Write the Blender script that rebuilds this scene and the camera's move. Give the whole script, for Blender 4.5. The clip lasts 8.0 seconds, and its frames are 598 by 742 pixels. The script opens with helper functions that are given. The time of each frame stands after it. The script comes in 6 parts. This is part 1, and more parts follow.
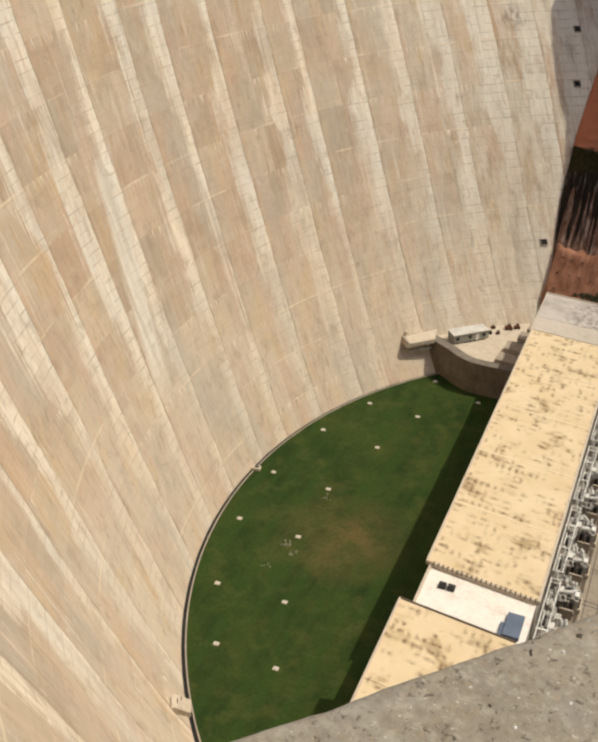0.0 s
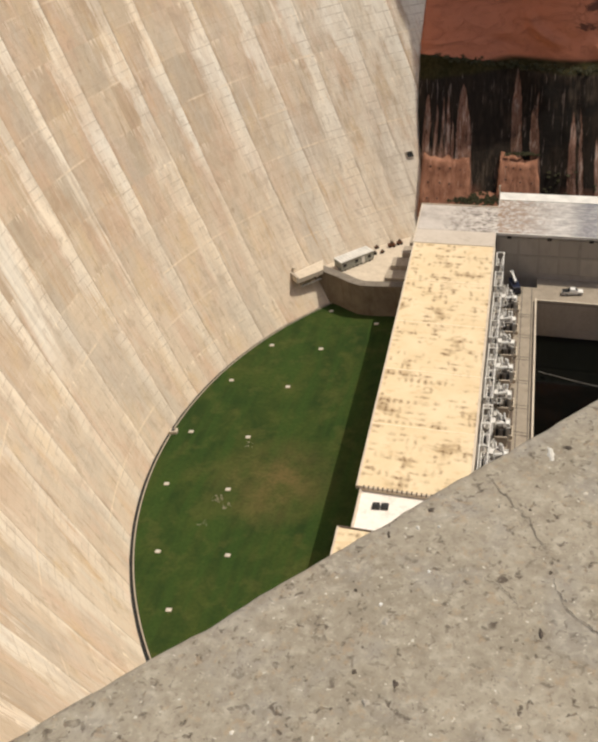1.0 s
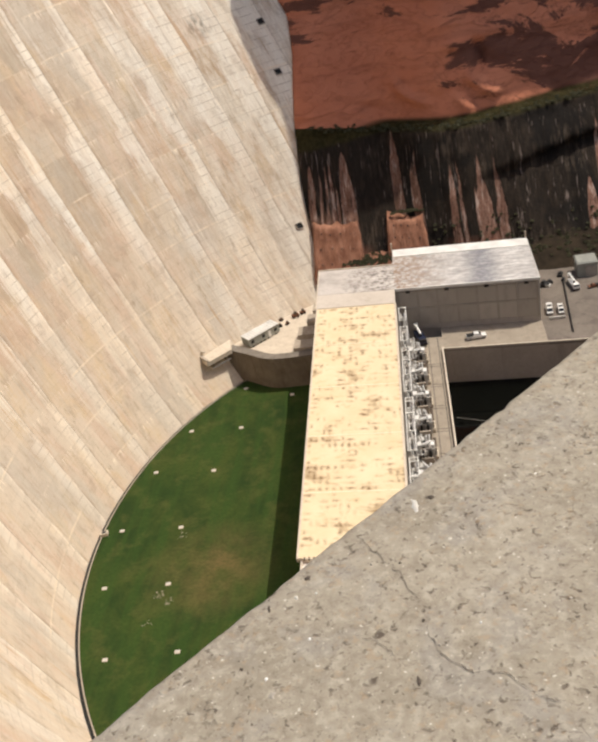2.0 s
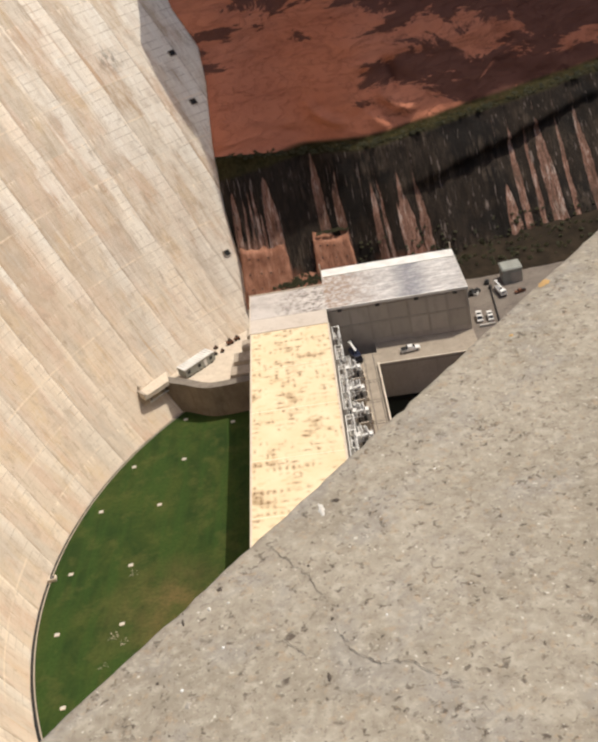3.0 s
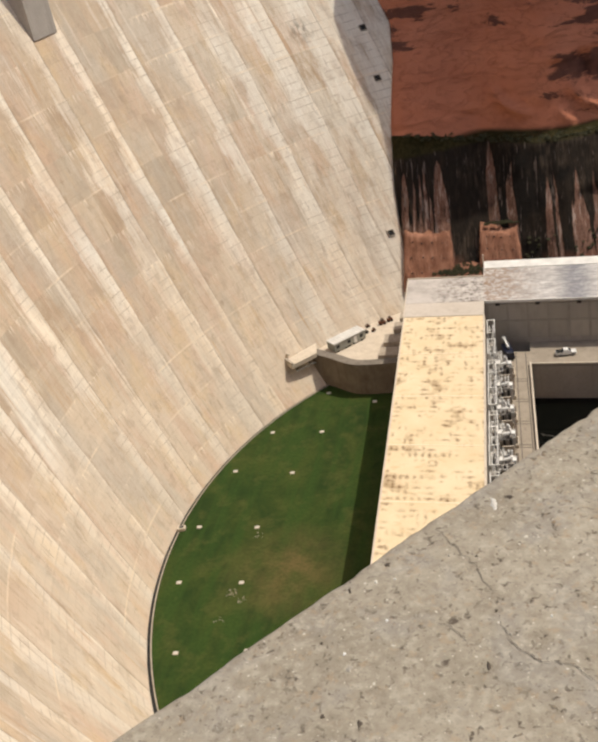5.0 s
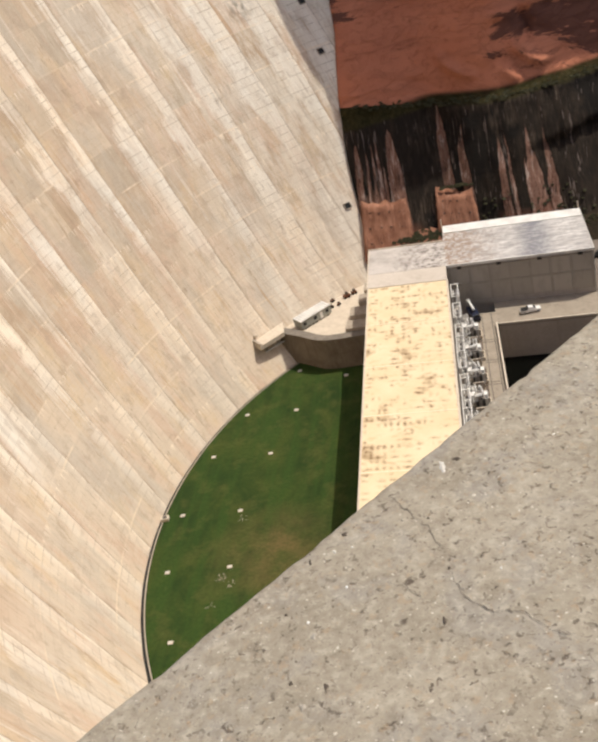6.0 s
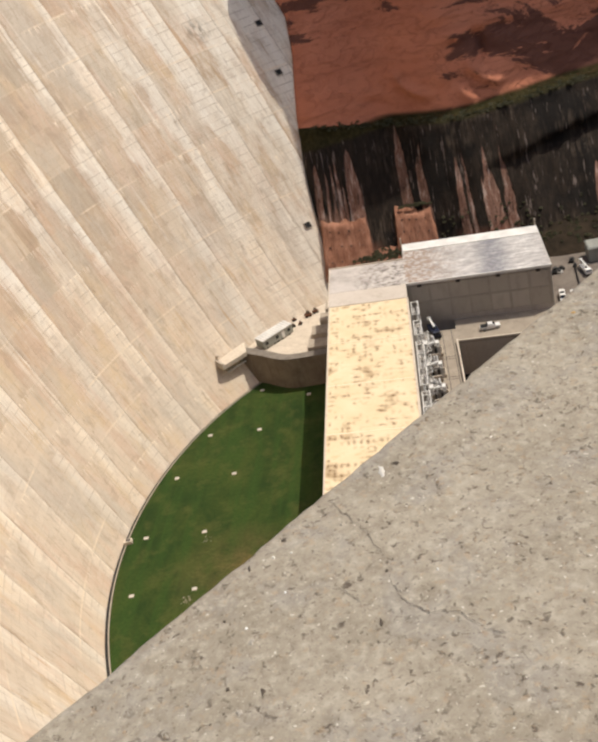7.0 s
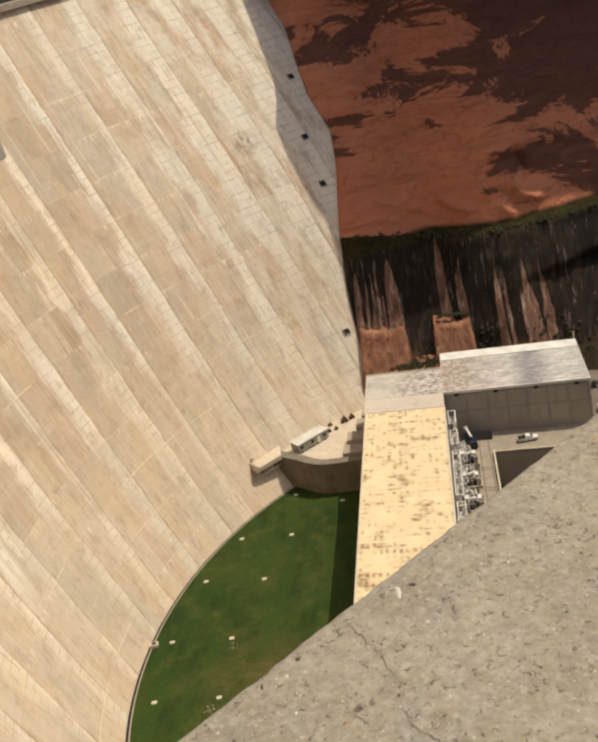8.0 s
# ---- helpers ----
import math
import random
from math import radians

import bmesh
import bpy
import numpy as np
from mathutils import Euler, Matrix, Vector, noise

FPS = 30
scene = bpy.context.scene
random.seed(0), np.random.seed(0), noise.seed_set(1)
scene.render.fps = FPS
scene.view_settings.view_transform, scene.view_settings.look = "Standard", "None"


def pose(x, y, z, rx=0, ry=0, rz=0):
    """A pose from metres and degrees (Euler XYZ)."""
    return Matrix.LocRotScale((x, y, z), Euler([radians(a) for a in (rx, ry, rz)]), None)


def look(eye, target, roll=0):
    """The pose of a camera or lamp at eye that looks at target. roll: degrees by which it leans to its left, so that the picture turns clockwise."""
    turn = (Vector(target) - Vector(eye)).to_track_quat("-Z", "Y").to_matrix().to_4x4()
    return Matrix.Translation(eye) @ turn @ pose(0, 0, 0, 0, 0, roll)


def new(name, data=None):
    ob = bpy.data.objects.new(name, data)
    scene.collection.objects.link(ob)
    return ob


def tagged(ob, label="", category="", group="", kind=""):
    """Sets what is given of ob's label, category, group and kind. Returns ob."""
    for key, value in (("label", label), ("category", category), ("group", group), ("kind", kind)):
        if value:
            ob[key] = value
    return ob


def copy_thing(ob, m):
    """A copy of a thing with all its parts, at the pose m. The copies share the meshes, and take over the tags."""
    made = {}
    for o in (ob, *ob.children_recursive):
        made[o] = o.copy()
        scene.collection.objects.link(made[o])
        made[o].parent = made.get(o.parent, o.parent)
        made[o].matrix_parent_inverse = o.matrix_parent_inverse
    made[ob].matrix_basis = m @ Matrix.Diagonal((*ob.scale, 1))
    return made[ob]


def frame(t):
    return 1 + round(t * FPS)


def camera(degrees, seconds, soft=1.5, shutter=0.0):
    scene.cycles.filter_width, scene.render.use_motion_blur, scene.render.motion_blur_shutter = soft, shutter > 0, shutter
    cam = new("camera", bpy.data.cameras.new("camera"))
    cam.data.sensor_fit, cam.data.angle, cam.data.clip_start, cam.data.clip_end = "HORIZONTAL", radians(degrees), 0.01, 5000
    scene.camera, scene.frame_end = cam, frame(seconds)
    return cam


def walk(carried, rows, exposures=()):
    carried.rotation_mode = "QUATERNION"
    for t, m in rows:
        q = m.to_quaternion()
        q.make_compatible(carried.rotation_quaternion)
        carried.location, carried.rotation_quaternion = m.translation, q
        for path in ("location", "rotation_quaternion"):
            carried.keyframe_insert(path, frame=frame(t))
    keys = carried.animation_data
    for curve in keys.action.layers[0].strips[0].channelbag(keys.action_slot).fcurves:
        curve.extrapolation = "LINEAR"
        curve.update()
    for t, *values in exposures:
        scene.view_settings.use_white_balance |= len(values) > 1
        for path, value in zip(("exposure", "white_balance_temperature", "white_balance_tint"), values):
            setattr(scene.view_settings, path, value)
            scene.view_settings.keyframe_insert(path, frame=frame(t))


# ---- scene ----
cam = camera(34.2, 8.0, soft=3.2)
PATH = [
    (0.0, pose(40.606, -236.078, 156.440, 58.417, -0.545, 25.363)),
    (0.5, pose(40.625, -236.084, 156.433, 55.013, 2.628, 19.881)),
    (1.0, pose(40.673, -236.084, 156.438, 54.744, 5.739, 14.314)),
    (1.5, pose(40.714, -236.103, 156.454, 56.537, 7.781, 9.113)),
    (2.0, pose(40.734, -236.098, 156.455, 57.996, 10.182, 5.491)),
    (2.2, pose(40.739, -236.097, 156.463, 57.988, 10.853, 3.981)),
    (3.3, pose(40.778, -236.144, 156.448, 58.930, 12.211, -0.441)),
    (3.5, pose(40.773, -236.157, 156.454, 59.545, 12.118, 0.513)),
    (4.0, pose(40.760, -236.153, 156.458, 60.564, 10.820, 4.644)),
    (4.5, pose(40.745, -236.149, 156.465, 60.690, 9.680, 9.964)),
    (4.7, pose(40.733, -236.146, 156.471, 60.352, 9.401, 11.838)),
    (5.8, pose(40.763, -236.164, 156.485, 57.049, 12.824, 7.545)),
    (6.0, pose(40.768, -236.168, 156.490, 57.234, 13.545, 7.129)),
    (6.5, pose(40.775, -236.178, 156.492, 57.767, 14.014, 6.599)),
    (7.0, pose(40.790, -236.174, 156.475, 57.823, 13.066, 4.753)),
    (7.5, pose(40.812, -236.186, 156.492, 60.160, 13.087, 3.105)),
    (8.0, pose(40.810, -236.186, 156.495, 64.611, 12.417, 7.602)),
]
walk(cam, PATH, exposures=[(0.0, -0.38, 6750, 6), (1.0, -0.21, 6700, 8), (2.0, -0.03, 6500, 10), (3.5, 0.0, 6450, 10), (4.5, -0.22, 6650, 9), (5.8, -0.04, 6450, 10), (6.5, -0.04, 6450, 10), (7.0, -0.06, 6450, 10), (7.5, -0.03, 6500, 10), (8.0, -0.24, 7150, 7)])

# ---- world and sun ----
SUN = Vector((0.455, 0.2, 1.0)).normalized()
world = bpy.data.worlds.new("sky")
scene.world = world
world.use_nodes = True
wn = world.node_tree
sky = wn.nodes.new("ShaderNodeTexSky")
sky.sky_type = 'NISHITA'
sky.sun_disc = False
sky.sun_elevation = math.asin(SUN.z)
sky.sun_rotation = math.atan2(SUN.x, SUN.y)
sky.air_density = 0.8
sky.dust_density = 4.0
sky.ozone_density = 0.6
wn.links.new(sky.outputs[0], wn.nodes["Background"].inputs[0])
wn.nodes["Background"].inputs[1].default_value = 0.14
sun = new("sun", bpy.data.lights.new("sun", 'SUN'))
sun.data.energy = 3.65
sun.data.angle = radians(0.5)
sun.data.color = (1.0, 0.93, 0.82)
sun.matrix_world = look((0, 0, 300), Vector((0, 0, 300)) - SUN)


# ---- material helpers ----
class Mat:
    """A node material with short calls for its textures."""

    def __init__(self, name, rough=0.85, metal=0.0, space="Object"):
        self.m = bpy.data.materials.new(name)
        self.m.use_nodes = True
        self.t = self.m.node_tree
        self.b = self.t.nodes["Principled BSDF"]
        self.b.inputs["Roughness"].default_value = rough
        self.b.inputs["Metallic"].default_value = metal
        if rough >= 0.85:
            self.b.inputs["Specular IOR Level"].default_value = 0.12
        if space == "UV":
            self.co = self.t.nodes.new("ShaderNodeUVMap").outputs[0]
        elif space == "World":
            self.co = self.t.nodes.new("ShaderNodeNewGeometry").outputs["Position"]
        else:
            self.co = self.t.nodes.new("ShaderNodeTexCoord").outputs[space]

    def at(self, sx, sy=None, sz=None, shift=(0, 0, 0)):
        n = self.t.nodes.new("ShaderNodeMapping")
        n.inputs["Scale"].default_value = (sx, sx if sy is None else sy, sx if sz is None else sz)
        n.inputs["Location"].default_value = shift
        self.t.links.new(self.co, n.inputs["Vector"])
        return n.outputs[0]

    def noise(self, vec, scale=1.0, detail=4.0, rough=0.55, warp=0.0):
        n = self.t.nodes.new("ShaderNodeTexNoise")
        n.inputs["Scale"].default_value = scale
        n.inputs["Detail"].default_value = detail
        n.inputs["Roughness"].default_value = rough
        n.inputs["Distortion"].default_value = warp
        self.t.links.new(vec, n.inputs["Vector"])
        return n.outputs["Fac"]

    def ramp(self, fac, *stops):
        n = self.t.nodes.new("ShaderNodeValToRGB")
        while len(n.color_ramp.elements) < len(stops):
            n.color_ramp.elements.new(0.5)
        for e, (p, c) in zip(n.color_ramp.elements, stops):
            e.position = p
            e.color = (c, c, c, 1) if isinstance(c, (int, float)) else (*c, 1)
        self.t.links.new(fac, n.inputs[0])
        return n.outputs[0]

    def put(self, socket, value):
        if isinstance(value, (int, float)):
            socket.default_value = value
        elif isinstance(value, tuple):
            socket.default_value = (*value, 1) if len(value) == 3 else value
        else:
            self.t.links.new(value, socket)

    def mix(self, fac, a, b, how='MIX'):
        n = self.t.nodes.new("ShaderNodeMix")
        n.data_type, n.blend_type = 'RGBA', how
        self.put(n.inputs[0], fac)
        self.put(n.inputs[6], a)
        self.put(n.inputs[7], b)
        return n.outputs[2]

    def math(self, how, a, b=0.0):
        n = self.t.nodes.new("ShaderNodeMath")
        n.operation = how
        self.put(n.inputs[0], a)
        self.put(n.inputs[1], b)
        return n.outputs[0]

    def axis(self, vec, k):
        n = self.t.nodes.new("ShaderNodeSeparateXYZ")
        self.t.links.new(vec, n.inputs[0])
        return n.outputs[k]

    def vec(self, *parts):
        n = self.t.nodes.new("ShaderNodeCombineXYZ")
        for socket, value in zip(n.inputs, parts):
            self.put(socket, value)
        return n.outputs[0]

    def hash(self, *parts):
        n = self.t.nodes.new("ShaderNodeTexWhiteNoise")
        n.noise_dimensions = '3D'
        self.t.links.new(self.vec(*parts), n.inputs["Vector"])
        return n.outputs["Value"]

    def random(self):
        return self.t.nodes.new("ShaderNodeObjectInfo").outputs["Random"]

    def island(self):
        return self.t.nodes.new("ShaderNodeNewGeometry").outputs["Random Per Island"]

    def bump(self, height, strength=0.4, distance=0.1):
        n = self.t.nodes.new("ShaderNodeBump")
        n.inputs["Strength"].default_value = strength
        n.inputs["Distance"].default_value = distance
        self.t.links.new(height, n.inputs["Height"])
        self.t.links.new(n.outputs[0], self.b.inputs["Normal"])

    def color(self, value):
        self.put(self.b.inputs["Base Color"], value)
        return self

    def rough(self, value):
        self.put(self.b.inputs["Roughness"], value)


def plain(name, color, rough=0.6, metal=0.0, vary=0.18, grain=3.0):
    """Paint, metal or plaster with a little dirt at two scales."""
    k = Mat(name, rough, metal)
    big = k.noise(k.at(0.25), 1.0, 3)
    fine = k.noise(k.at(grain), 1.0, 4)
    dark = tuple(c * (1 - 1.6 * vary) for c in color)
    light = tuple(min(1, c * (1 + 0.5 * vary)) for c in color)
    k.color(k.mix(k.ramp(k.math('ADD', k.math('MULTIPLY', big, 0.6), k.math('MULTIPLY', fine, 0.4)), (0.35, 0), (0.65, 1)), dark, light))
    k.bump(fine, 0.15, 0.01)
    return k.m


# ---- mesh helpers ----
def part(name, bm, material, parent=None, label="", smooth=False):
    """Links a bmesh as one mesh object, under a thing or a part."""
    me = bpy.data.meshes.new(name)
    bm.normal_update()
    bm.to_mesh(me)
    bm.free()
    if smooth:
        me.shade_smooth()
    me.materials.append(material)
    ob = new(name, me)
    if parent is not None:
        ob.parent = parent
    if label:
        ob["label"] = label
    return ob


def thing(name, m, label, category, group="", kind=""):
    ob = new(name)
    ob.empty_display_size = 0.2
    ob.matrix_world = m
    return tagged(ob, label, category, group, kind)


def hexa(bm, low, high):
    """A closed block between a polygon below and one above, corner by corner."""
    a = [bm.verts.new(p) for p in low]
    b = [bm.verts.new(p) for p in high]
    n = len(a)
    bm.faces.new(a[::-1])
    bm.faces.new(b)
    for i in range(n):
        bm.faces.new((a[i], a[(i + 1) % n], b[(i + 1) % n], b[i]))


def block(bm, x0, x1, y0, y1, z0, z1, m=None):
    low = [Vector(p) for p in ((x0, y0, z0), (x1, y0, z0), (x1, y1, z0), (x0, y1, z0))]
    high = [Vector((p.x, p.y, z1)) for p in low]
    if m is not None:
        low, high = [m @ p for p in low], [m @ p for p in high]
    hexa(bm, low, high)


def rod(bm, a, b, r, sides=8, r2=None):
    """A round bar from a to b."""
    a, b = Vector(a), Vector(b)
    q = (b - a).to_track_quat('Z', 'Y')
    ring = [q @ Vector((math.cos(2 * math.pi * i / sides), math.sin(2 * math.pi * i / sides), 0)) for i in range(sides)]
    hexa(bm, [a + r * p for p in ring], [b + (r if r2 is None else r2) * p for p in ring])


def bevelled(bm, width, segments=1):
    bmesh.ops.bevel(bm, geom=list(bm.edges), offset=width, segments=segments, affect='EDGES', profile=0.5)
    return bm


# The plant's axes: u across, v along; skewed to fit the camera's view.
EX, EY = Vector((0.99798, -0.06351, 0)), Vector((-0.04142, 0.99914, 0))
PLANT = Matrix(((EX.x, EY.x, 0, -0.04), (EX.y, EY.y, 0, 0.9), (0, 0, 1, 0), (0, 0, 0, 1)))
TURN = math.degrees(math.atan2(-EY.x, EY.y))


def at(u, v, z, turn=0.0):
    """A pose on the plant's axes, for things that stand there."""
    p = PLANT @ Vector((u, v, z))
    return pose(p.x, p.y, p.z, 0, 0, turn + TURN)


def slab(u0, u1, v0, v1, z0, z1):
    bm = bmesh.new()
    block(bm, u0, u1, v0, v1, z0, z1, PLANT)
    return bm


def fbm(x, y, z=0.0, octaves=5):
    return noise.fractal((x, y, z), 1.0, 2.0, octaves)


# ---- materials ----
def make_dam_concrete():
    k = Mat("dam_concrete", 0.9, 0, "UV")
    rnd = k.random()
    u, z = k.axis(k.co, 0), k.axis(k.co, 1)
    own = k.t.nodes.new("ShaderNodeUVMap")
    own.uv_map = "Block"
    s = k.axis(own.outputs[0], 0)
    wob = k.noise(k.at(0.10, 0.10, 1, (5, 5, 0)), 1.0, 3)
    lift = k.math('FLOOR', k.math('MULTIPLY', z, 1 / 2.3))
    pour = k.math('FLOOR', k.math('ADD', k.math('MULTIPLY', z, 1 / 11.5), 0.35))
    half = k.math('FLOOR', k.math('MULTIPLY', s, 2.0))
    # each pour of each block has a tone of its own
    cast = k.hash(rnd, pour, half)
    tone = k.ramp(cast, (0.0, (0.41, 0.30, 0.20)), (0.25, (0.56, 0.445, 0.32)), (0.5, (0.52, 0.365, 0.25)), (0.75, (0.44, 0.36, 0.265)), (1.0, (0.63, 0.505, 0.365)))
    big = k.noise(k.at(0.06, 0.02), 1.0, 5, 0.65, 0.5)
    tone = k.mix(k.ramp(big, (0.44, 0.0), (0.6, 0.4)), tone, (0.54, 0.43, 0.312))
    low = k.ramp(k.math('ADD', k.math('MULTIPLY', z, 0.01), k.math('MULTIPLY', wob, 0.3)), (0.42, 1), (0.72, 0))
    col = k.mix(k.math('MULTIPLY', low, 0.75), tone, (0.66, 0.555, 0.43))
    rose = k.noise(k.at(0.13, 0.035, 1, (4, 8, 0)), 1.0, 5, 0.65, 0.3)
    col = k.mix(k.ramp(rose, (0.5, 0), (0.62, 0.65)), col, (0.58, 0.415, 0.30))
    gold = k.noise(k.at(0.09, 0.05, 1, (14, 2, 0)), 1.0, 4, 0.65, 0.3)
    col = k.mix(k.ramp(gold, (0.52, 0), (0.66, 0.5)), col, (0.62, 0.455, 0.26))
    grey = k.noise(k.at(0.06, 0.02, 1, (7, 3, 0)), 1.0, 5, 0.65)
    col = k.mix(k.ramp(grey, (0.5, 0), (0.62, 0.7)), col, (0.48, 0.42, 0.34))
    pool = k.noise(k.at(0.18, 0.10, 1, (3, 6, 0)), 1.0, 5, 0.7, 0.4)
    col = k.mix(k.ramp(pool, (0.56, 0), (0.70, 0.5)), col, (0.36, 0.275, 0.195))
    # lime that has run down beside each joint, in a ragged band that widens and narrows
    right = k.ramp(k.math('MULTIPLY', u, 0.001), (0.525, 1.0), (0.61, 0.0))
    wide = k.noise(k.vec(k.math('MULTIPLY', rnd, 40.0), k.math('MULTIPLY', z, 0.022), 0.0), 1.0, 3, 0.6)
    step = k.hash(rnd, k.math('FLOOR', k.math('MULTIPLY', z, 1 / 6.9)), 1.0)
    width = k.math('ADD', k.ramp(wide, (0.34, 0.03), (0.66, 0.42)), k.math('ADD', k.math('MULTIPLY', step, 0.06), k.math('MULTIPLY', right, 0.22)))
    rag = k.math('ADD', k.math('MULTIPLY', k.math('SUBTRACT', k.noise(k.at(1.1, 0.02, 1, (1, 4, 0)), 1.0, 6, 0.8), 0.5), 0.8), k.math('MULTIPLY', k.math('SUBTRACT', k.noise(k.at(0.12, 0.07, 1, (8, 4, 0)), 1.0, 4, 0.7), 0.5), 0.5))
    inside = k.ramp(k.math('ADD', k.math('SUBTRACT', k.math('ADD', width, rag), s), 0.06), (0.0, 0), (0.04, 0.6), (0.14, 1))
    streak = k.noise(k.at(0.55, 0.016, 1, (3, 1, 0)), 1.0, 6, 0.68)
    patchy = k.noise(k.at(0.10, 0.03, 1, (9, 9, 0)), 1.0, 4, 0.6)
    lime = k.math('MULTIPLY', inside, k.math('MULTIPLY', k.ramp(streak, (0.36, 0.45), (0.56, 1)), k.ramp(patchy, (0.36, 0.5), (0.54, 1))))
    stray = k.math('MULTIPLY', k.ramp(streak, (0.53, 0), (0.66, 0.75)), k.ramp(patchy, (0.47, 0.0), (0.62, 1)))
    lime = k.math('MAXIMUM', lime, stray)
    lime_tone = k.ramp(k.math('ADD', k.noise(k.at(0.05, 0.02, 1, (2, 13, 0)), 1.0, 3), k.math('MULTIPLY', right, 0.1)), (0.4, (0.90, 0.79, 0.63)), (0.58, (0.80, 0.755, 0.66)))
    col = k.mix(k.math('MULTIPLY', lime, k.math('SUBTRACT', 0.92, k.math('MULTIPLY', low, 0.45))), col, lime_tone)
    fan_mid = k.math('ADD', 690.5, k.math('MULTIPLY', k.math('SUBTRACT', 90.0, z), 0.17))
    fan_off = k.math('ADD', k.math('MULTIPLY', k.math('ABSOLUTE', k.math('SUBTRACT', u, fan_mid)), 0.1), k.math('MULTIPLY', rag, 0.5))
    fan = k.math('MULTIPLY', k.ramp(fan_off, (0.24, 0.85), (0.42, 0)), k.ramp(k.math('MULTIPLY', z, 0.01), (0.28, 0), (0.42, 1), (0.8, 1), (0.9, 0)))
    col = k.mix(fan, col, k.mix(k.ramp(streak, (0.4, 0), (0.6, 1)), (0.66, 0.61, 0.52), (0.83, 0.77, 0.66)))
    chalk = k.math('MULTIPLY', right, k.ramp(k.noise(k.at(0.22, 0.05, 1, (17, 5, 0)), 1.0, 6, 0.72), (0.42, 0.0), (0.56, 0.85)))
    col = k.mix(chalk, col, (0.75, 0.69, 0.58))
    # single form panels that came out paler or darker
    panel = k.hash(rnd, lift, k.math('FLOOR', k.math('MULTIPLY', s, 4.0)))
    col = k.mix(k.ramp(panel, (0.80, 0), (0.82, 0.0), (1.0, 0.16)), col, (0.68, 0.59, 0.47))
    col = k.mix(k.ramp(panel, (0.0, 0.12), (0.2, 0)), col, (0.40, 0.31, 0.225))
    # the bright crust on the joint itself
    edge = k.math('MULTIPLY', k.ramp(k.math('ADD', s, k.math('MULTIPLY', rag, 0.12)), (0.0, 1.0), (0.025, 0.9), (0.06, 0.0)), k.ramp(k.noise(k.at(0.3, 0.05, 1, (6, 6, 0)), 1.0, 6, 0.8), (0.47, 0), (0.56, 0.9)))
    col = k.mix(edge, col, (0.86, 0.765, 0.62))
    # brown seepage, at the far side of a joint and in fine runs
    seam = k.math('MULTIPLY', k.ramp(s, (0.94, 0.0), (0.985, 1.0)), k.ramp(k.noise(k.at(0.2, 0.09, 1, (16, 6, 0)), 1.0, 4, 0.7), (0.48, 0), (0.62, 0.5)))
    col = k.mix(seam, col, (0.30, 0.215, 0.14))
    run = k.noise(k.at(1.0, 0.035, 1, (11, 2, 0)), 1.0, 5, 0.75)
    col = k.mix(k.ramp(run, (0.58, 0), (0.70, 0.6)), col, (0.30, 0.215, 0.14))
    # lift lines, clearest where lime hangs from them, and pale lips at the great pours
    gap = k.math('PINGPONG', k.math('MULTIPLY', z, 1 / 2.3), 0.5)
    broken = k.noise(k.at(0.22, 0.4, 1, (1, 1, 0)), 1.0, 4, 0.7)
    line = k.math('MULTIPLY', k.ramp(gap, (0.0, 1), (0.07, 0)), k.math('MULTIPLY', k.ramp(broken, (0.42, 0), (0.56, 0.8)), k.math('ADD', k.math('MULTIPLY', lime, 0.7), k.math('ADD', k.math('MULTIPLY', right, 0.3), 0.3))))
    col = k.mix(line, col, (0.33, 0.255, 0.18))
    lip_gap = k.math('PINGPONG', k.math('ADD', k.math('MULTIPLY', z, 1 / 11.5), 0.35), 0.5)
    lip = k.math('MULTIPLY', k.ramp(lip_gap, (0.0, 1), (0.012, 0.9), (0.03, 0)), k.ramp(k.noise(k.at(0.035, 0.06, 1, (3, 3, 0)), 1.0, 5, 0.75), (0.50, 0), (0.60, 0.75)))
    col = k.mix(lip, col, (0.76, 0.63, 0.46))
    below = k.ramp(k.math('FRACT', k.math('ADD', k.math('MULTIPLY', z, 1 / 11.5), 0.35)), (0.80, 0), (0.97, 1))
    hang = k.math('MULTIPLY', k.math('MULTIPLY', below, k.ramp(k.noise(k.at(1.3, 0.05, 1, (71, 3, 0)), 1.0, 4, 0.7), (0.52, 0), (0.6, 0.85))), k.ramp(k.noise(k.at(0.05, 0.05, 1, (5, 23, 0)), 1.0, 3), (0.48, 0), (0.56, 1)))
    col = k.mix(hang, col, (0.84, 0.73, 0.575))
    form = k.math('PINGPONG', k.math('MULTIPLY', u, 1 / 2.2), 0.5)
    fine = k.math('MULTIPLY', k.ramp(form, (0.0, 1), (0.05, 0)), k.ramp(broken, (0.5, 0), (0.66, 0.45)))
    col = k.mix(fine, col, (0.64, 0.55, 0.43))
    thread = k.noise(k.at(1.6, 0.05, 1, (21, 2, 0)), 1.0, 5, 0.75)
    col = k.mix(k.ramp(thread, (0.36, 0.2), (0.48, 0)), col, (0.70, 0.60, 0.47))
    col = k.mix(k.ramp(thread, (0.56, 0), (0.70, 0.16)), col, (0.39, 0.30, 0.21))
    mott = k.noise(k.at(0.22, 0.17, 1, (31, 7, 0)), 1.0, 5, 0.68, 0.3)
